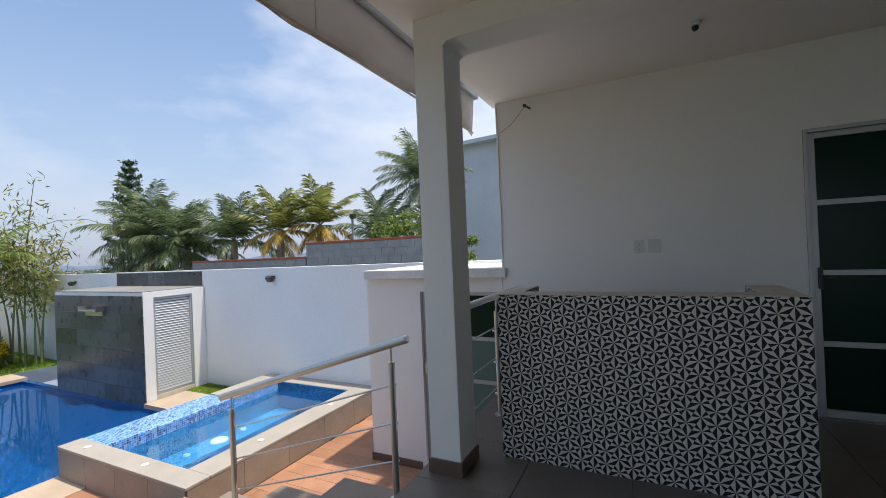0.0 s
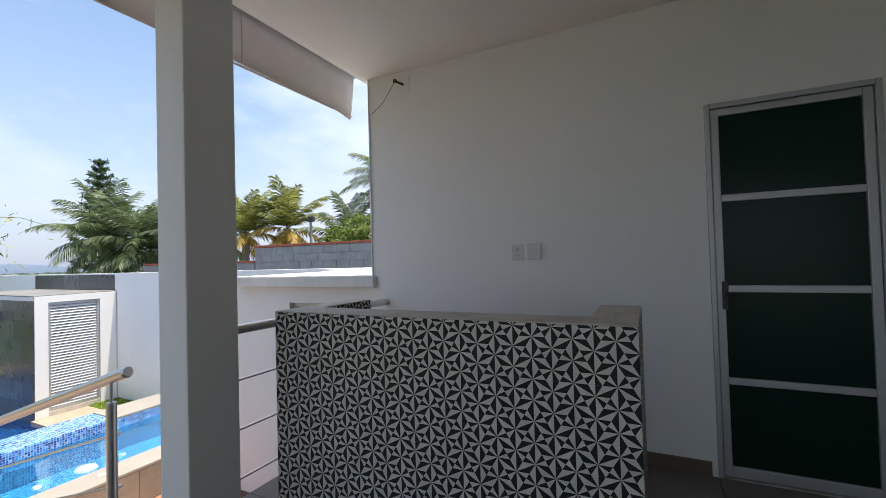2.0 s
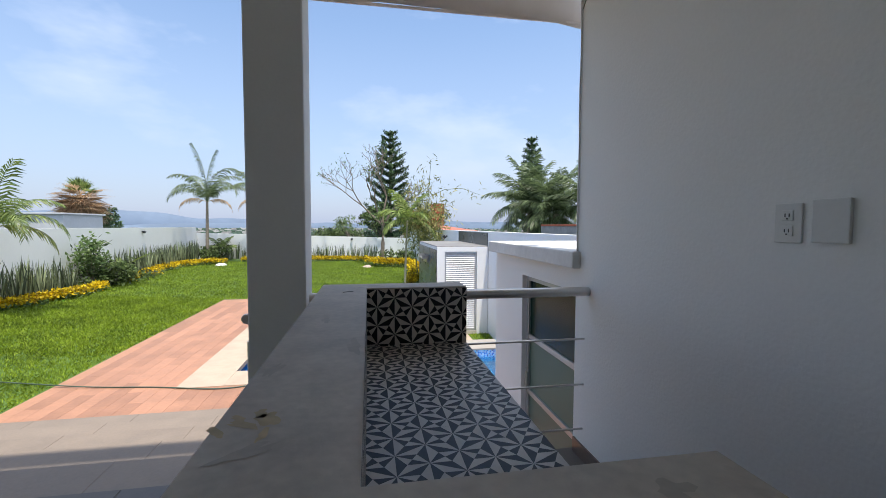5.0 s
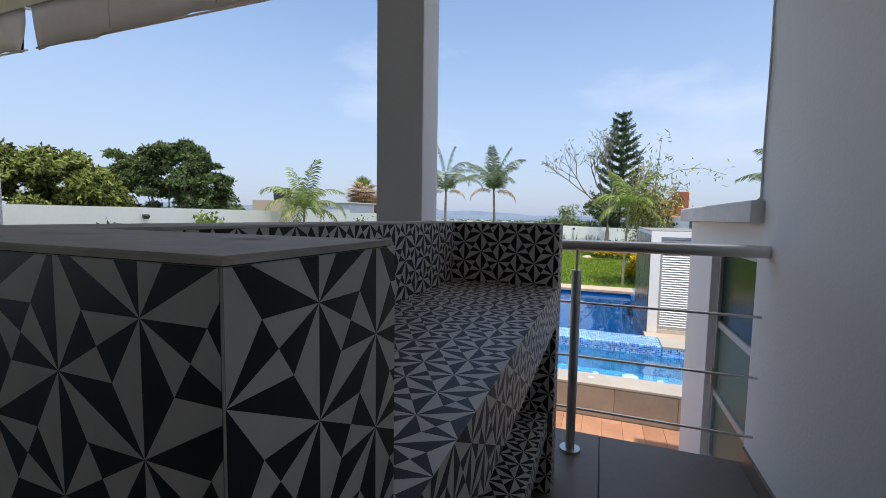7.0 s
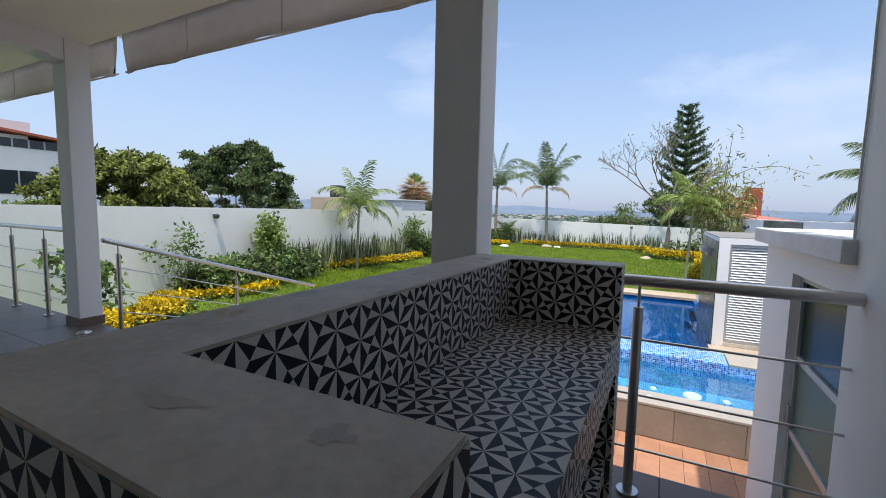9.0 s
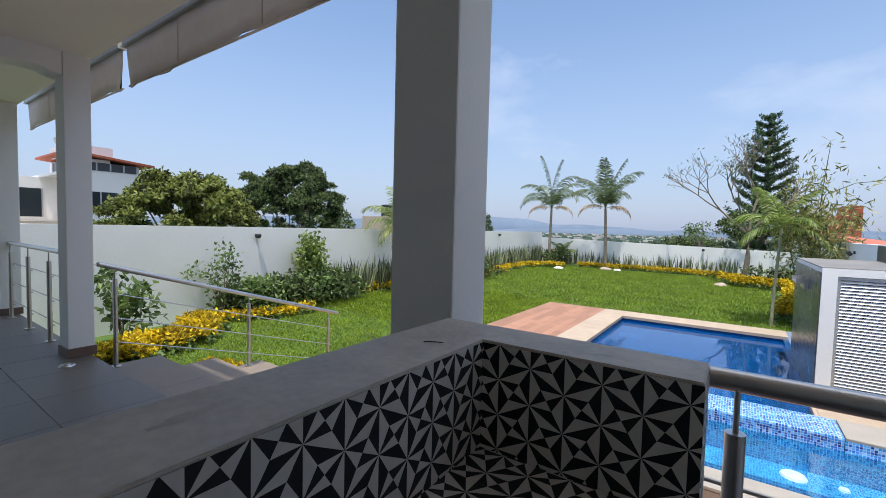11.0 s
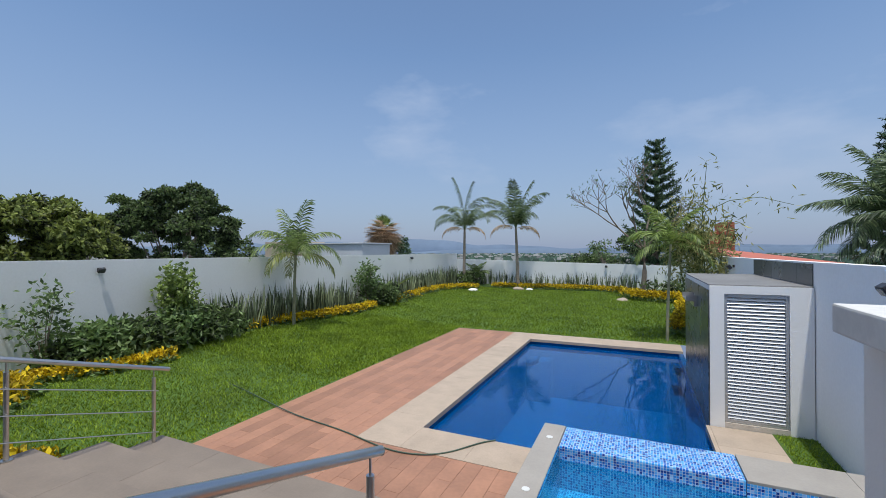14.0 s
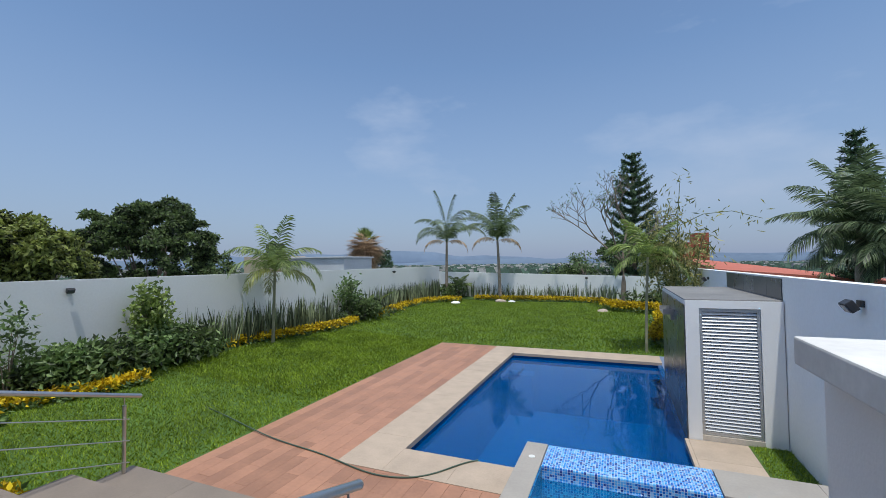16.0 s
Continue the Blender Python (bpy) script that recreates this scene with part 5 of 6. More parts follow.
def bare_tree(base, height):
    rng = random.Random(12)
    ob = thing("bare_tree", base, "slender almost leafless tree in the bed", "tree")
    bm = bmesh.new()
    tips = []

    def grow(p, d, ln, r, depth):
        q = p + d * ln
        mid = p + d * ln * 0.5 + Vector((rng.uniform(-1, 1), rng.uniform(-1, 1), 0)) * ln * 0.06
        tube(bm, p, mid, r, r * 0.85, 7, False)
        tube(bm, mid, q, r * 0.85, r * 0.68, 7, False)
        if depth == 0:
            tips.append(q)
            return
        for k in range(3 if depth in (2, 3) else 2):
            a = Vector((rng.uniform(-1, 1), rng.uniform(-1, 1), rng.uniform(-0.1, 0.55)))
            nd = (d * 0.75 + a * 0.72).normalized()
            grow(q, nd, ln * rng.uniform(0.62, 0.85), r * 0.62, depth - 1)
        if depth <= 2:
            tips.append(q)

    trunk_top = Vector((0.05, 0, height * 0.30))
    limb(bm, [Vector((0, 0, -0.1)), Vector((0.06, 0, height * 0.15)), trunk_top], 0.13, 0.10, 10)
    for d, ln in ((Vector((-0.75, 0.1, 0.75)), 1.7), (Vector((0.15, 0.2, 1)), 1.8), (Vector((-0.3, -0.4, 0.9)), 1.5), (Vector((0.55, -0.2, 0.9)), 1.2)):
        grow(trunk_top, d.normalized(), ln, 0.06, 4)
    part("trunk", bm, BARK, ob)
    pts = np.array([tuple(t) for t in tips])
    g = np.random.default_rng(3)
    v, f = leaves(np.repeat(pts[::2], 3, 0), 0.10, 0.15, 0.03, g, 0.4)
    low = np.array([(0.0, 0, height * 0.40)]) + g.normal(0, 1, (220, 3)) * (0.5, 0.5, 0.45)
    v2, f2 = leaves(low, 0.1, 0.24, 0.04, g, 0.4)
    np_part("crown", np.concatenate([v, v2]), np.concatenate([f, f2 + len(v)]), LEAF_SHRUB, ob)


bare_tree((3.87, 25.3, lawn_z(25.3)), 6.9)


def bamboo(base):
    rng = random.Random(9)
    ob = thing("bamboo", base, "clump of tall bamboo against the garden wall", "bamboo")
    g = np.random.default_rng(5)
    cents = []
    for k in range(11):
        x, y = rng.uniform(-0.55, 0.15), rng.uniform(-0.7, 0.9)
        h = rng.uniform(2.8, 3.8)
        lx, ly = rng.uniform(-0.7, 0.5), rng.uniform(-0.6, 0.4)
        if k == 0:
            h, lx, ly = 4.6, 0.15, -0.4
        pts = [Vector((x + lx * (i / 9) ** 2.2, y + ly * (i / 9) ** 2.2, h * i / 9)) for i in range(10)]
        if k == 1:
            pts += [Vector((x + lx + 0.5, y + ly - 0.2, h + 0.25)), Vector((x + lx + 1.1, y + ly - 0.35, h + 0.28)), Vector((x + lx + 1.7, y + ly - 0.5, h + 0.05))]
        bm = bmesh.new()
        limb(bm, pts, 0.026, 0.006, 7)
        part("cane", bm, CANE, ob)
        for p in pts[5:9]:
            for q in range(6):
                cents.append(tuple(p + Vector((rng.uniform(-1, 1), rng.uniform(-1, 1), rng.uniform(-0.5, 0.5))) * 0.33))
        for p in pts[9:]:
            cents.append(tuple(p))
    v, f = leaves(np.repeat(np.array(cents), 10, 0), 0.16, 0.21, 0.019, g, 0.7)
    np_part("foliage", v, f, LEAF_BAMBOO, ob)


bamboo((5.3, 14.6, GZ))

# sword-leaved plants along the walls
sword_meshes = []
for s in range(5):
    rng = np.random.default_rng(70 + s)
    v, f = [], []
    for k in range(17):
        a = rng.uniform(0, 6.28)
        r = rng.uniform(0.0, 0.13)
        h = rng.uniform(0.55, 1.15)
        o = np.array([math.cos(a) * r, math.sin(a) * r, -0.02])
        lean = np.array([math.cos(a), math.sin(a), 0]) * rng.uniform(0.02, 0.28) * h
        w = np.array([-math.sin(a + 0.5), math.cos(a + 0.5), 0]) * rng.uniform(0.018, 0.030)
        m1, m2, tip = o + lean * 0.3 + (0, 0, h * 0.4), o + lean * 0.65 + (0, 0, h * 0.75), o + lean + (0, 0, h)
        b = len(v)
        v += [o - w * 0.7, o + w * 0.7, m1 + w, m1 - w, m2 + w * 0.7, m2 - w * 0.7, tip]
        f += [(b, b + 1, b + 2, b + 3), (b + 3, b + 2, b + 4, b + 5), (b + 5, b + 4, b + 6)]
    me = bpy.data.meshes.new("sword_plant")
    me.from_pydata([tuple(map(float, p)) for p in v], [], f)
    me.materials.append(LEAF_SNAKE)
    sword_meshes.append(me)
rng = random.Random(21)


def sword(x, y, s):
    ob = new("sword_plant", sword_meshes[rng.randrange(5)])
    ob.matrix_basis = Matrix.LocRotScale((x, y, lawn_at(x, y)), Euler((0, 0, rng.uniform(0, 6.28))), (s, s, s))
    tagged(ob, "upright grey-green sword-leaved plant in the bed", "plant", "sword plants")


y = 9.3
while y < 25.6:
    if not 14.9 < y < 17.6:
        sword(LWX + rng.uniform(0.25, 0.45), y, rng.uniform(0.95, 1.22))
        if rng.random() < 0.75:
            sword(LWX + rng.uniform(0.5, 0.8), y + 0.1, rng.uniform(0.85, 1.1))
    y += rng.uniform(0.2, 0.32)
x = LWX + 1.2
while x < 4.6:
    sword(x, FWY - rng.uniform(0.3, 0.6), rng.uniform(0.65, 0.95))
    x += rng.uniform(0.24, 0.36)


# yellow borders
def border(points, width, per_metre, label, seed, green=0.25, height=0.26):
    g = np.random.default_rng(seed)
    pts = []
    for (x0, y0), (x1, y1) in zip(points, points[1:]):
        ln = math.hypot(x1 - x0, y1 - y0)
        n = int(ln * per_metre)
        t = g.uniform(0, 1, n)
        nx, ny = -(y1 - y0) / ln, (x1 - x0) / ln
        wob = width * (0.75 + 0.35 * np.sin(t * ln * 2.1 + seed))
        o = g.normal(0, 0.42, n).clip(-1, 1) * wob
        hh = height * np.sqrt(np.maximum(0.05, 1 - (o / (wob + 1e-6)) ** 2)) * g.uniform(0.35, 1.0, n)
        px, py = x0 + (x1 - x0) * t + nx * o, y0 + (y1 - y0) * t + ny * o
        z = np.array([lawn_at(a, b) for a, b in zip(px, py)])
        pts.append(np.stack([px, py, z + hh], 1))
    p = np.concatenate(pts)
    low = p[:, 2] - np.array([lawn_at(a, b) for a, b in p[:, :2]]) < height * 0.42
    ob = thing("flower_border", label=label, category="flower bed", kind="stuff")
    v, f = leaves(p[~low], 0.025, 0.11, 0.032, g, -0.4, 0.3)
    np_part("yellow_leaves", v, f, YELLOW, ob)
    v, f = leaves(p[low], 0.03, 0.12, 0.03, g, -0.2, 0.3)
    np_part("green_leaves", v, f, LEAF_SHRUB, ob)


border([(-6.35, 9.4), (-6.35, 10.8), (-6.0, 11.9), (-5.65, 13.2), (-5.5, 15.2)], 0.3, 1150, "low yellow-leaved border along the lawn", 1)
border([(-5.7, 16.6), (-5.8, 18.5), (-6.1, 20.5), (-5.8, 22.2), (-4.9, 23.2), (-4.4, 23.6)], 0.48, 1100, "low yellow-leaved border in the lawn corner", 2)
border([(-3.9, 24.6), (-1.8, 24.95), (0.5, 25.1), (2.4, 24.9), (3.1, 24.4)], 0.45, 950, "low yellow-leaved border under the end wall", 3)
border([(3.0, 22.8), (3.7, 21.9), (4.6, 21.6), (5.3, 21.5)], 0.6, 1400, "yellow-leaved border round the bare tree", 4, height=0.45)
border([(4.6, 14.6), (4.85, 15.9), (5.1, 17.4), (5.15, 19.2)], 0.38, 1500, "yellow-leaved border along the wall by the pool corner", 5, height=0.6)
border([(-6.2, 5.3), (-5.7, 5.9), (-5.35, 6.5), (-5.25, 7.3)], 0.2, 1300, "low yellow-leaved border in front of the shrubs", 6, height=0.2)
border([(-6.0, 4.9), (-5.3, 4.6), (-4.9, 4.1), (-4.9, 3.2), (-4.3, 2.9)], 0.5, 1900, "yellow-leaved border beside the terrace", 7, height=0.36)
border([(-3.3, 3.7), (-2.6, 4.0), (-2.2, 4.05)], 0.12, 900, "small yellow border beside the steps", 8, height=0.12)


def shrub(base, r, h, n, leaf, material, label, seed, stem=True, shape=0.9):
    g = np.random.default_rng(seed)
    ob = thing("shrub", base, label, "shrub")
    clumps = max(5, n // 40)
    cc = g.normal(0, 0.5, (clumps, 3)) * (r, r, 0)
    cc[:, 2] = g.uniform(0.25, 1.0, clumps) * h
    cc[:, :2] *= (1.15 - shape * (cc[:, 2:] / h) ** 2 * 0.5)
    for c in cc[:10]:
        bm = bmesh.new()
        limb(bm, [Vector((0, 0, -0.05)), Vector((c[0] * 0.4, c[1] * 0.4, c[2] * 0.55)), Vector(c)], 0.014, 0.004, 5)
        part("stem", bm, BARK, ob)
    v, f = leaves(np.repeat(cc, n // clumps, 0), (r * 0.28, r * 0.28, h * 0.09), leaf, leaf * 0.24, g, 0.25)
    np_part("foliage", v, f, material, ob)


shrub((-6.3, 5.6, lawn_at(-6.3, 5.6)), 0.42, 1.6, 600, 0.12, LEAF_SHRUB, "airy upright shrub against the wall", 31, shape=0.2)
shrub((-5.9, 3.5, lawn_at(-5.9, 3.5)), 0.5, 1.3, 420, 0.20, LEAF_SHRUB, "airy light green shrub beside the terrace", 32, shape=0.2)
shrub((-6.35, 8.15, lawn_at(-6.35, 8.15)), 0.40, 1.75, 1700, 0.15, LEAF_LIME, "round large-leaved umbrella shrub against the wall", 33, shape=0.1)
for k, (x, y, r, h) in enumerate(((-6.25, 6.5, 0.55, 0.75), (-6.0, 7.2, 0.6, 0.75), (-6.1, 8.0, 0.65, 0.85), (-6.15, 8.8, 0.6, 0.8), (-6.5, 9.4, 0.4, 0.6), (-6.4, 6.0, 0.4, 0.5))):
    shrub((x, y, lawn_at(x, y)), r, h, 2300, 0.16, LEAF_DARK if k % 2 else LEAF_SHRUB, "dense dark leafy shrub in the bed", 40 + k)
shrub((-6.3, 15.9, lawn_at(-6.3, 15.9)), 0.5, 1.55, 800, 0.17, LEAF_SHRUB, "large-leaved shrub between the sword plants", 51, shape=0.2)
shrub((-5.9, 16.3, lawn_at(-5.9, 16.3)), 0.75, 0.75, 2300, 0.16, LEAF_DARK, "dense leafy shrub at the lawn edge", 52)
shrub((4.9, 22.9, lawn_z(22.9)), 0.8, 0.7, 900, 0.2, LEAF_DARK, "low dark shrub under the bare tree", 53)
shrub((-5.5, 25.2, lawn_z(25.2)), 0.8, 0.8, 700, 0.22, LEAF_DARK, "dark shrub under the small palm", 54)
banana = thing("banana_plant", (-6.3, 17.4, lawn_at(-6.3, 17.4)), "young banana plant with broad upright leaves", "plant")
for k, (a, e, ln) in enumerate(((0.3, 70, 1.3), (2.0, 62, 1.1), (4.2, 58, 1.2), (5.2, 45, 1.0))):
    v, f = [], []
    for i in range(9):
        t = i / 8
        w = 0.13 * math.sin(math.pi * min(1, 0.06 + 0.94 * t)) + 0.008
        bend = math.radians(e) - t * 0.7
        p = np.array([ln * t * math.cos(bend), 0, 0.1 + ln * t * math.sin(math.radians(e)) * (1 - 0.25 * t)])
        v += [p + (0, -w, 0.04 * (w > 0.05)), p, p + (0, w, 0.04 * (w > 0.05))]
    for i in range(8):
        f += [(i * 3, i * 3 + 1, i * 3 + 4, i * 3 + 3), (i * 3 + 1, i * 3 + 2, i * 3 + 5, i * 3 + 4)]
    o = np_part("leaf", np.array(v), np.array(f), LEAF_LIME, banana)
    o.rotation_euler = (0, 0, a)

# rocks round the palms
for x, y, r, wht in ((-5.45, 24.3, 0.3, 0), (-4.35, 22.7, 0.24, 1), (-2.3, 24.3, 0.32, 0), (3.0, 21.7, 0.24, 0), (-1.7, 24.4, 0.2, 1)):
    ob = thing("rock", (x, y, lawn_at(x, y)), "rounded white stone on the lawn edge" if wht else "rounded tan stone at the foot of the bed", "rock", "bed stones")
    bm = bmesh.new()
    bmesh.ops.create_icosphere(bm, subdivisions=3, radius=r)
    for v in bm.verts:
        nn = noise.noise(v.co * 3 + Vector((x, y, 0)))
        v.co = Vector((v.co.x * (1 + 0.3 * nn), v.co.y * (1 + 0.3 * nn), v.co.z * (0.5 + 0.2 * nn)))
    part("stone", bm, WHITE if wht else ROCK, ob, smooth=True)


# lawn surface and blades
def lawn():
    xs = np.linspace(LWX, -1.43, 12)
    ys = np.linspace(-9, FWY, 60)
    v = [(x, y, lawn_at(x, y) - 0.003) for y in ys for x in xs]
    f = [(j * 12 + i, j * 12 + i + 1, j * 12 + i + 13, j * 12 + i + 12) for j in range(59) for i in range(11)]
    pyd("lawn_sheet", v, f, GRASSG, ground, smooth=True)
    xs = np.linspace(-1.43, RWX, 8)
    ys = np.linspace(13.80, FWY, 14)
    v = [(x, y, lawn_at(x, y) - 0.003) for y in ys for x in xs]
    f = [(j * 8 + i, j * 8 + i + 1, j * 8 + i + 9, j * 8 + i + 8) for j in range(13) for i in range(7)]
    pyd("lawn_sheet", v, f, GRASSG, ground, smooth=True)


lawn()
g = np.random.default_rng(77)
areas = [(-6.3, -1.45, 1.9, 8.0, 52000), (-6.2, -1.45, 8.0, 14.0, 46000), (-5.8, 5.5, 13.84, 24.6, 90000), (5.22, 5.63, 7.12, 8.36, 2600)]
vs, n0 = [], 0
for x0, x1, y0, y1, n in areas:
    px, py = g.uniform(x0, x1, n), g.uniform(y0, y1, n)
    keep = ~((px > -1.62) & (py < 4.86)) if y0 < 5 else np.ones(n, bool)
    px, py = px[keep], py[keep]
    n = len(px)
    z = np.array([lawn_at(a, b) for a, b in zip(px, py)])
    a = g.uniform(0, 6.28, n)
    h = g.uniform(0.02, 0.055, n) * (1.0 if y0 < 8 else 1.25)
    w = g.uniform(0.006, 0.011, n) * (1.0 if y0 < 8 else 1.5)
    o = np.stack([px, py, z - 0.004], 1)
    s = np.stack([np.cos(a) * w, np.sin(a) * w, 0 * a], 1)
    tip = o + np.stack([np.sin(a * 3.7) * h * 0.7, np.cos(a * 2.9) * h * 0.7, h], 1)
    vs.append(np.stack([o - s, o + s, tip], 1).reshape(-1, 3))
v = np.concatenate(vs)
grass = thing("grass", label="short dense green lawn grass", category="grass", kind="stuff")
np_part("blades", v, np.arange(len(v)).reshape(-1, 3), GRASS, grass)

# ---- neighbours ----
BLOCK = mat("grey_block", (0.30, 0.30, 0.30), 0.9, var=0.15, scale=3, fine=20, bump=0.3)
BRICKRED = mat("red_brick", (0.42, 0.11, 0.06), 0.85, var=0.25, scale=4, fine=20, bump=0.2)
ROOFRED = mat("red_roof", (0.50, 0.15, 0.10), 0.8, var=0.15, scale=2, fine=20)
PALE = mat("pale_facade", (0.62, 0.64, 0.66), 0.85, var=0.08, scale=0.7, fine=10, bump=0.05)
TAN = mat("tan_facade", (0.55, 0.46, 0.36), 0.9, var=0.1, scale=0.9, fine=10)
WINDOWM = glass_mat("window_glass", (0.03, 0.04, 0.05), 0.06)

bw = thing("wall_neighbour", label="grey concrete block wall with brick capping", category="wall", kind="structure")
for y0, y1, top in ((9.45, 14.6, 1.38), (4.6, 9.42, 1.78)):
    part_box("wall_body", (9.5, 9.65, y0, y1, -2.0, top - 0.06), BLOCK, bw)
    part_box("capping", (9.47, 9.68, y0, y1, top - 0.06, top), BRICKRED, bw, 0.006)
    for r in range(4):
        z = top - 0.06 - 0.2 * (r + 1)
        yy = y0 - (0.2 if r % 2 else 0.0)
        while yy < y1 - 0.05:
            a, b = max(yy, y0), min(yy + 0.4, y1)
            part_box("block", (9.488, 9.5, a + 0.006, b - 0.006, z + 0.006, z + 0.194), BLOCK, bw)
            yy += 0.4


def facade_window(parent, dims, axis, panes=2):
    """A window set on a facade: a dark pane behind a pale frame."""
    x0, x1, y0, y1, z0, z1 = dims
    w = part_box("window", dims, WINDOWM, parent)
    if axis == "x":
        for k in range(panes + 1):
            y = y0 + (y1 - y0) * k / panes
            part_box("frame", (x0 - 0.02, x1 + 0.02, y - 0.03, y + 0.03, z0, z1), ALU, w)
    else:
        for k in range(panes + 1):
            x = x0 + (x1 - x0) * k / panes
            part_box("frame", (x - 0.03, x + 0.03, y0 - 0.02, y1 + 0.02, z0, z1), ALU, w)
    return w


nb = thing("neighbour_house", label="white two-storey house with dark windows and thin red-edged roof", category="house")
part_box("wall", (-26.5, -22.0, 6.93, 9.42, -3.0, 3.98), WHITE, nb)
pyd("roof", [(-27, 6.45, 4.34), (-21.5, 6.45, 4.34), (-21.5, 9.95, 4.02), (-27, 9.95, 4.02), (-27, 6.45, 4.44), (-21.5, 6.45, 4.44), (-21.5, 9.95, 4.12), (-27, 9.95, 4.12)],
    [(3, 2, 1, 0), (4, 5, 6, 7), (0, 1, 5, 4), (1, 2, 6, 5), (2, 3, 7, 6), (3, 0, 4, 7)], BRICKRED, nb)["label"] = "thin sloping roof with a red edge"
part_box("gable", (-26.5, -22.0, 6.94, 8.2, 3.98, 4.18), WHITE, nb)
part_box("roof_parapet", (-25.5, -22.6, 6.75, 8.5, 4.3, 4.86), PALE, nb)
facade_window(nb, (-22.02, -21.97, 7.1, 9.3, 3.64, 4.02), "x", 4)
facade_window(nb, (-22.02, -21.97, 7.1, 8.5, 1.58, 2.62), "x", 2)
facade_window(nb, (-23.6, -22.15, 6.90, 6.95, 3.62, 4.14), "y", 2)
facade_window(nb, (-25.8, -24.4, 6.90, 6.95, 3.62, 4.14), "y", 2)
part_box("ledge", (-26.4, -21.8, 6.2, 6.92, 3.28, 3.42), PALE, nb, 0.01)
part_box("wing", (-30.0, -25.0, 1.0, 6.925, -3.0, 3.3), WHITE, nb)
facade_window(nb, (-25.02, -24.97, 4.6, 6.3, 1.35, 2.75), "x", 2)
part_box("base_wall", (-24.9, -22.9, 3.0, 6.92, -3.0, 1.15), TAN, nb)
dish = bmesh.new()
tube(dish, (-24.5, 6.8, 4.4), (-24.5, 6.8, 5.0), 0.02, n=6)
tube(dish, (-24.5, 6.8, 5.0), (-24.42, 6.86, 5.05), 0.02, 0.3, n=14)
part("dish_antenna", dish, BLOCK, nb, "small grey dish antenna")

lowb = thing("low_building", label="low pale flat-roofed building behind the garden wall", category="building")
part_box("wall", (-17.5, -14.6, 20.9, 23.0, -3.0, 1.95), TAN, lowb)
part_box("wing", (-14.5, -10.6, 21.5, 24.4, -3.0, 1.78), PALE, lowb)
part_box("roof", (-14.6, -10.5, 21.4, 24.5, 1.785, 1.86), PALE, lowb, 0.01)
part_box("water_tank", (-16.2, -15.4, 21.3, 22.1, 1.955, 2.75), DARKPL, lowb, 0.1, "black rooftop water tank")

pb = thing("tall_building", label="tall pale neighbouring house with a projecting roof and balcony", category="building")
part_box("wall", (23.0, 29.0, -4.0, 12.55, -3.0, 7.55), PALE, pb)
pyd("roof", [(22.4, -4.3, 7.9), (22.4, 13.9, 7.2), (29.3, 13.9, 7.2), (29.3, -4.3, 7.9), (22.4, -4.3, 8.15), (22.4, 13.9, 7.4), (29.3, 13.9, 7.4), (29.3, -4.3, 8.15)],
    [(3, 2, 1, 0), (4, 5, 6, 7), (0, 1, 5, 4), (1, 2, 6, 5), (2, 3, 7, 6), (3, 0, 4, 7)], PALE, pb)
part_box("balcony_floor", (23.4, 28.0, 12.56, 13.9, 3.35, 3.5), PALE, pb)
bal = bmesh.new()
for k in range(7):
    tube(bal, (23.45, 12.6 + 0.2 * k, 3.5), (23.45, 12.6 + 0.2 * k, 4.6), 0.02, n=6)
for z in (3.9, 4.25, 4.62):
    tube(bal, (23.45, 12.58, z), (23.45, 13.85, z), 0.02, n=6)
part("balcony_rail", bal, DARKPL, pb)

rb = thing("red_building", label="red brick house with terrace openings beyond the wall", category="building")
part_box("tower", (9.99, 11.0, 44.0, 47.0, -4.0, 3.7), BRICKRED, rb)
part_box("wing", (7.0, 9.98, 44.2, 47.0, -4.0, 2.9), BRICKRED, rb)
for x, z in ((7.5, 1.9), (8.6, 1.9), (7.5, 0.6), (8.6, 0.6), ):
    facade_window(rb, (x, x + 0.6, 44.17 if x < 10 else 43.97, 44.2 if x < 10 else 44.0, z, z + 0.7), "y", 1)
roof = thing("red_roof", label="shallow red tiled roof below the wall top", category="roof")
verts = [(8.0, 26.0, 0.95), (17.0, 26.0, 0.15), (17.0, 36.0, 0.3), (8.0, 36.0, 1.55), (8.0, 26.0, 0.8), (17.0, 26.0, 0.0), (17.0, 36.0, 0.15), (8.0, 36.0, 1.4)]
pyd("roof_sheet", verts, [(0, 1, 2, 3), (7, 6, 5, 4), (0, 4, 5, 1), (1, 5, 6, 2), (2, 6, 7, 3), (3, 7, 4, 0)], ROOFRED, roof)
part_box("roof_support", (8.3, 16.5, 26.4, 35.6, -4.0, 0.1), PALE, roof)
for x, y, z0, z1 in ((13.9, 21.5, -3, 3.4), (11.4, 9.2, -2, 2.55)):
    p = thing("utility_pole", (x, y, z0), "thin grey pole beyond the wall", "pole", "utility poles")
    bm = bmesh.new()
    tube(bm, (0, 0, 0), (0, 0, z1 - z0), 0.05, 0.04, n=8)
    part("shaft", bm, BLOCK, p)
    part_box("lamp_head", (-0.06, 0.06, -0.12, 0.06, z1 - z0, z1 - z0 + 0.16), DARKPL, p, 0.01)

# ---- land falling away to the town and the hills ----
LAND = mat("far_land", (0.085, 0.125, 0.10), 0.95, var=0.4, scale=0.02, fine=0.35, bump=0.0, col2=(0.15, 0.18, 0.16))
# blue air haze is painted into the hills' base colour
HILL = mat("haze_tinted_hill", (0.18, 0.24, 0.33), 1.0, var=0.1, scale=0.004, fine=0.02, bump=0.0, spec=0.0)


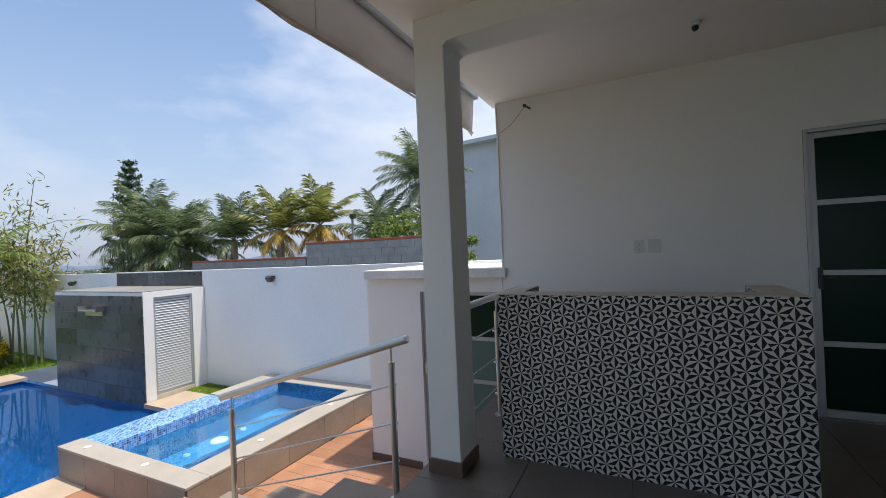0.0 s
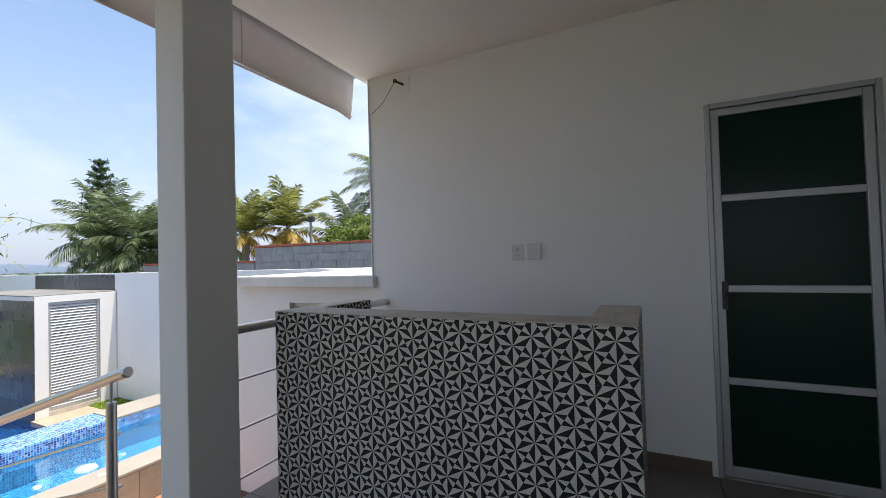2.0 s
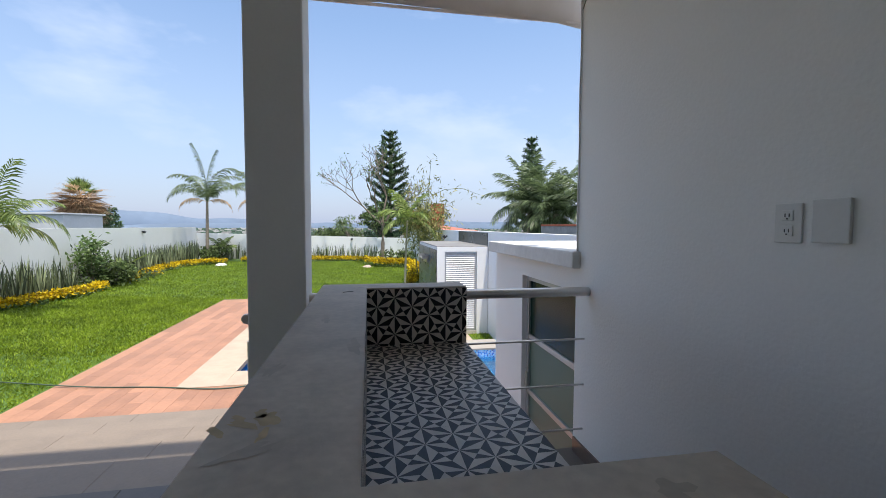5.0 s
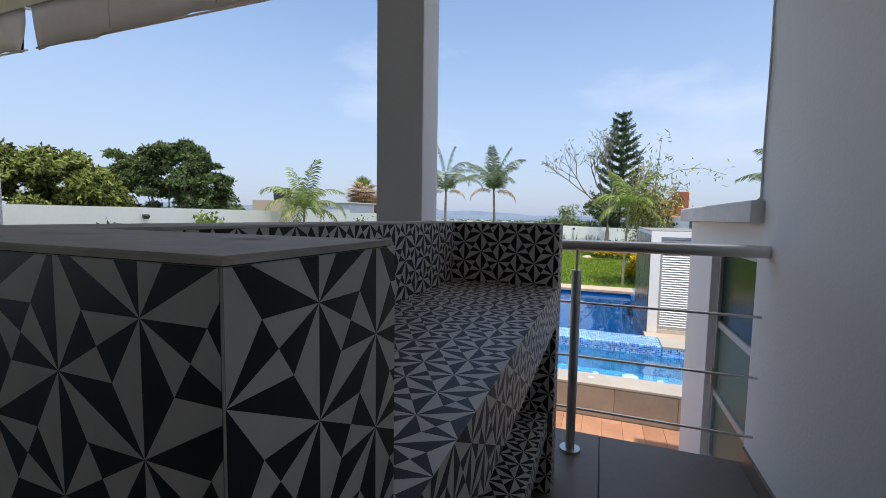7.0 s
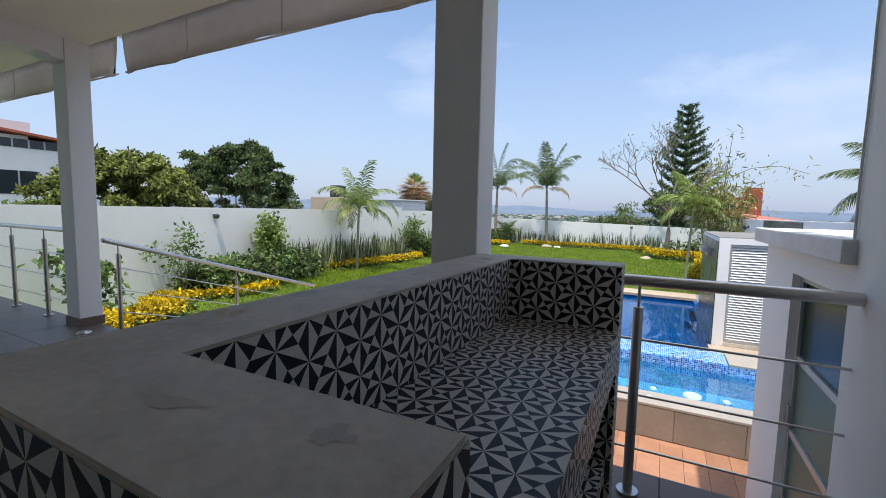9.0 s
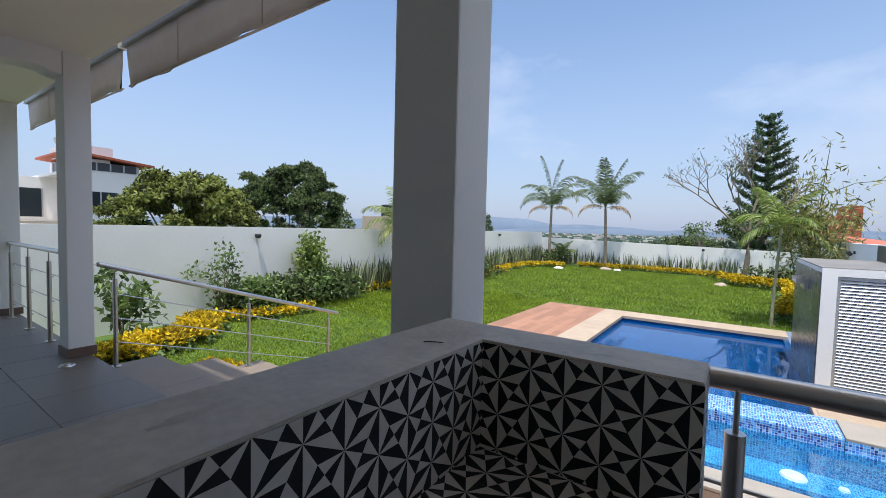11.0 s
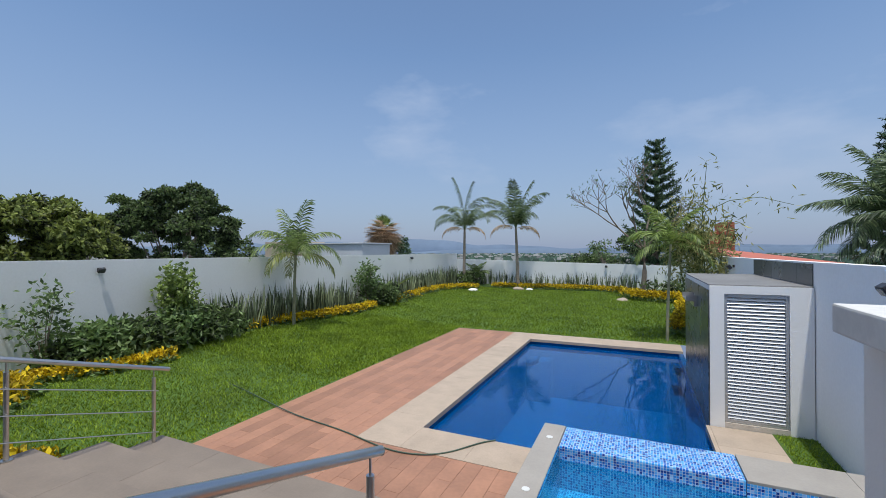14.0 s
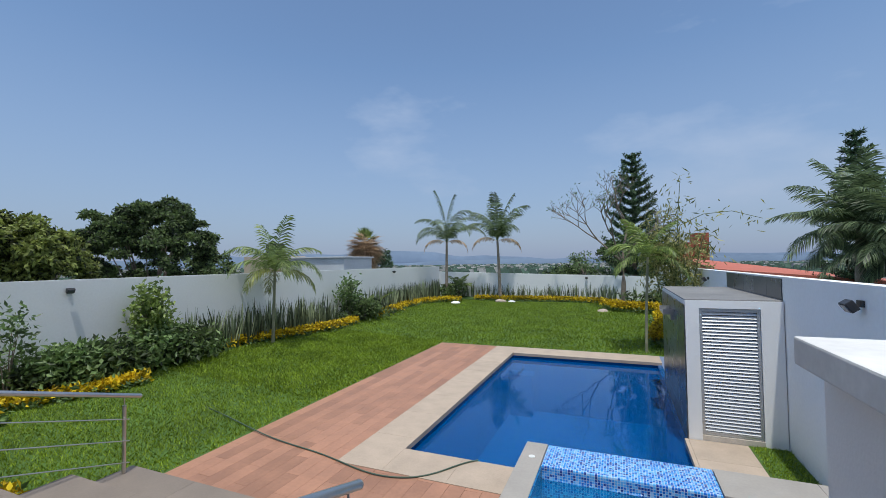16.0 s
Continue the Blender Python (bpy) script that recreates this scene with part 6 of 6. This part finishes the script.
def land():
    rx0, rx1, ry0, ry1 = -7.0, 5.8, -9.0, 26.55
    offs = [0, 4, 12, 30, 70, 140, 260, 450, 800, 1400, 2300, 3000]
    zs = [-1.3, -2.0, -3.0, -4.0, -6, -8, -10, -12, -14, -16, -18, -18]
    n = 24
    border_pts = [(rx0 + (rx1 - rx0) * k / n, ry0) for k in range(n)] + [(rx1, ry0 + (ry1 - ry0) * k / n) for k in range(n)]
    border_pts += [(rx1 - (rx1 - rx0) * k / n, ry1) for k in range(n)] + [(rx0, ry1 - (ry1 - ry0) * k / n) for k in range(n)]
    cx, cy = (rx0 + rx1) / 2, (ry0 + ry1) / 2
    m = len(border_pts)
    v, f = [], []
    for o, z in zip(offs, zs):
        for k, (x, y) in enumerate(border_pts):
            d = Vector((x - cx, y - cy))
            u = d.normalized()
            v.append((x + u.x * o, y + u.y * o, z + (noise.noise((x + u.x * o * 0.02, y + u.y * o * 0.02, 1)) * min(4, o * 0.01) if o > 30 else 0)))
    for r in range(len(offs) - 1):
        for k in range(m):
            a, b = r * m + k, r * m + (k + 1) % m
            f.append((a, b, b + m, a + m))
    pyd("far_land_sheet", v, f, LAND, ground, smooth=True)


land()
backdrop = thing("backdrop", label="blue hazy hills on the horizon", category="hills", kind="structure")
for dist, amp, base_z, seed in ((2900, 60, -8, 2.0), (3900, 130, -2, 7.0)):
    v, f = [], []
    n = 180
    for k in range(n + 1):
        a = radians(-70 + 200 * k / n)
        h = base_z + amp * max(0.0, 0.35 + 0.9 * noise.noise((math.cos(a) * 3.1 + seed, math.sin(a) * 3.1, seed)) + 0.25 * noise.noise((math.cos(a) * 11, math.sin(a) * 11, seed)))
        c, s = -math.sin(a), math.cos(a)
        v += [(c * dist, s * dist, -60), (c * dist, s * dist, h), (c * (dist + 500), s * (dist + 500), h * 0.5), (c * (dist + 500), s * (dist + 500), -60)]
    for k in range(n):
        for q in range(3):
            f.append((k * 4 + q, k * 4 + 4 + q, k * 4 + 5 + q, k * 4 + 1 + q))
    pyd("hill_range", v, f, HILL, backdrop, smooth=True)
# the town: many small houses and trees
g = np.random.default_rng(5)
TOWN = mat("town_wall", (0.40, 0.39, 0.37), 0.9, var=0.2, scale=0.05, fine=0.2, bump=0.0, island=0.6)
TOWNTREE = mat("town_tree", (0.06, 0.105, 0.075), 0.95, var=0.3, scale=0.05, fine=0.4, bump=0.0, island=0.4)
for nm, lab, cat, count, material, hr in (("town_houses", "pale houses of the distant town", "houses", 1200, TOWN, (4, 8)), ("town_trees", "dark trees among the distant houses", "trees", 7000, TOWNTREE, (3, 7))):
    ang = np.radians(g.uniform(-75, 75, count))
    d = 330 + 2200 * g.uniform(0, 1, count) ** 1.1
    zz = np.interp(d, [70, 140, 260, 450, 800, 1400, 2300], [-6, -8, -10, -12, -14, -16, -18])
    hw = g.uniform(2.0, 5.0, count) * (1 + d / 2200)
    hh = g.uniform(*hr, count)
    x, y = np.sin(ang) * d, 12 + np.cos(ang) * d
    top = 0.8 if nm == "town_houses" else 0.35
    corners = [(-1, -1, 0), (1, -1, 0), (1, 1, 0), (-1, 1, 0), (-1, -1, 1), (1, -1, 1), (1, 1, 1), (-1, 1, 1)]
    v = np.stack([np.stack([x + hw * a * (top if c else 1), y + hw * b * (top if c else 1), zz - 2 + (hh + 2) * c], 1) for a, b, c in corners], 1).reshape(-1, 3)
    f = (np.arange(count)[:, None, None] * 8 + np.array([(0, 1, 5, 4), (1, 2, 6, 5), (2, 3, 7, 6), (3, 0, 4, 7), (4, 5, 6, 7)])[None]).reshape(-1, 4)
    ob = thing(nm, label=lab, category=cat, kind="stuff")
    np_part("blocks", v, f, material, ob)

# ---- pieces of the deck and the terrace floor ----
deck = thing("deck", label="terracotta wood-look plank paving beside the pool", category="deck", kind="structure")
part_box("deck_bed", (-1.43, 2.64, 1.85, 6.09, GZ - 0.2, GZ - 0.012), GROUT, deck)
part_box("deck_bed", (2.64, 5.65, 1.85, 4.36, GZ - 0.2, GZ - 0.012), GROUT, deck)
part_box("deck_bed", (-1.43, 0.33, 6.09, 13.80, GZ - 0.2, GZ - 0.012), GROUT, deck)
plank_cache = {}


def plank(x0, x1, y0, y1):
    key = (round(x1 - x0, 3), round(y1 - y0, 3))
    if key not in plank_cache:
        bm = bmesh.new()
        w, h = key
        box(bm, 0.0012, w - 0.0012, 0.0012, h - 0.0012, -0.012, 0.0)
        bmesh.ops.bevel(bm, geom=[e for e in bm.edges if all(v.co.z > -0.001 for v in e.verts)], offset=0.0008, segments=1, affect="EDGES")
        plank_cache[key] = mesh_of("plank", bm, DECKM)
    shared("plank", plank_cache[key], deck, (x0, y0, GZ))


def plank_field(x0, x1, y0, y1, seed):
    rng = random.Random(seed)
    n = round((x1 - x0) / 0.2)
    w = (x1 - x0) / n
    for i in range(n):
        y = y0 - (0.4 * (i % 3))
        while y < y1 - 0.02:
            a, b = max(y, y0), min(y + 1.2, y1)
            if b - a > 0.03:
                plank(x0 + w * i, x0 + w * (i + 1), a, b)
            y += 1.2


plank_field(-1.43, 0.33, 4.84, 13.80, 1)
plank_field(0.33, 2.64, 4.84, 6.09, 2)
plank_field(2.56, 4.31, 1.85, 4.34, 3)
plank_field(4.31, 5.63, 3.52, 4.34, 4)

bm = bmesh.new()
box(bm, 0.0015, 0.5985, 0.0015, 0.5985, -0.008, 0.0)
bmesh.ops.bevel(bm, geom=[e for e in bm.edges if all(v.co.z > -0.001 for v in e.verts)], offset=0.002, segments=1, affect="EDGES")
floor_tile = mesh_of("floor_tile", bm, FLOORM)
for i in range(15):
    for j in range(9):
        shared("floor_tile", floor_tile, floor, (WX - 0.6 * (i + 1), EDGE - 0.6 * (j + 1), 0.0))
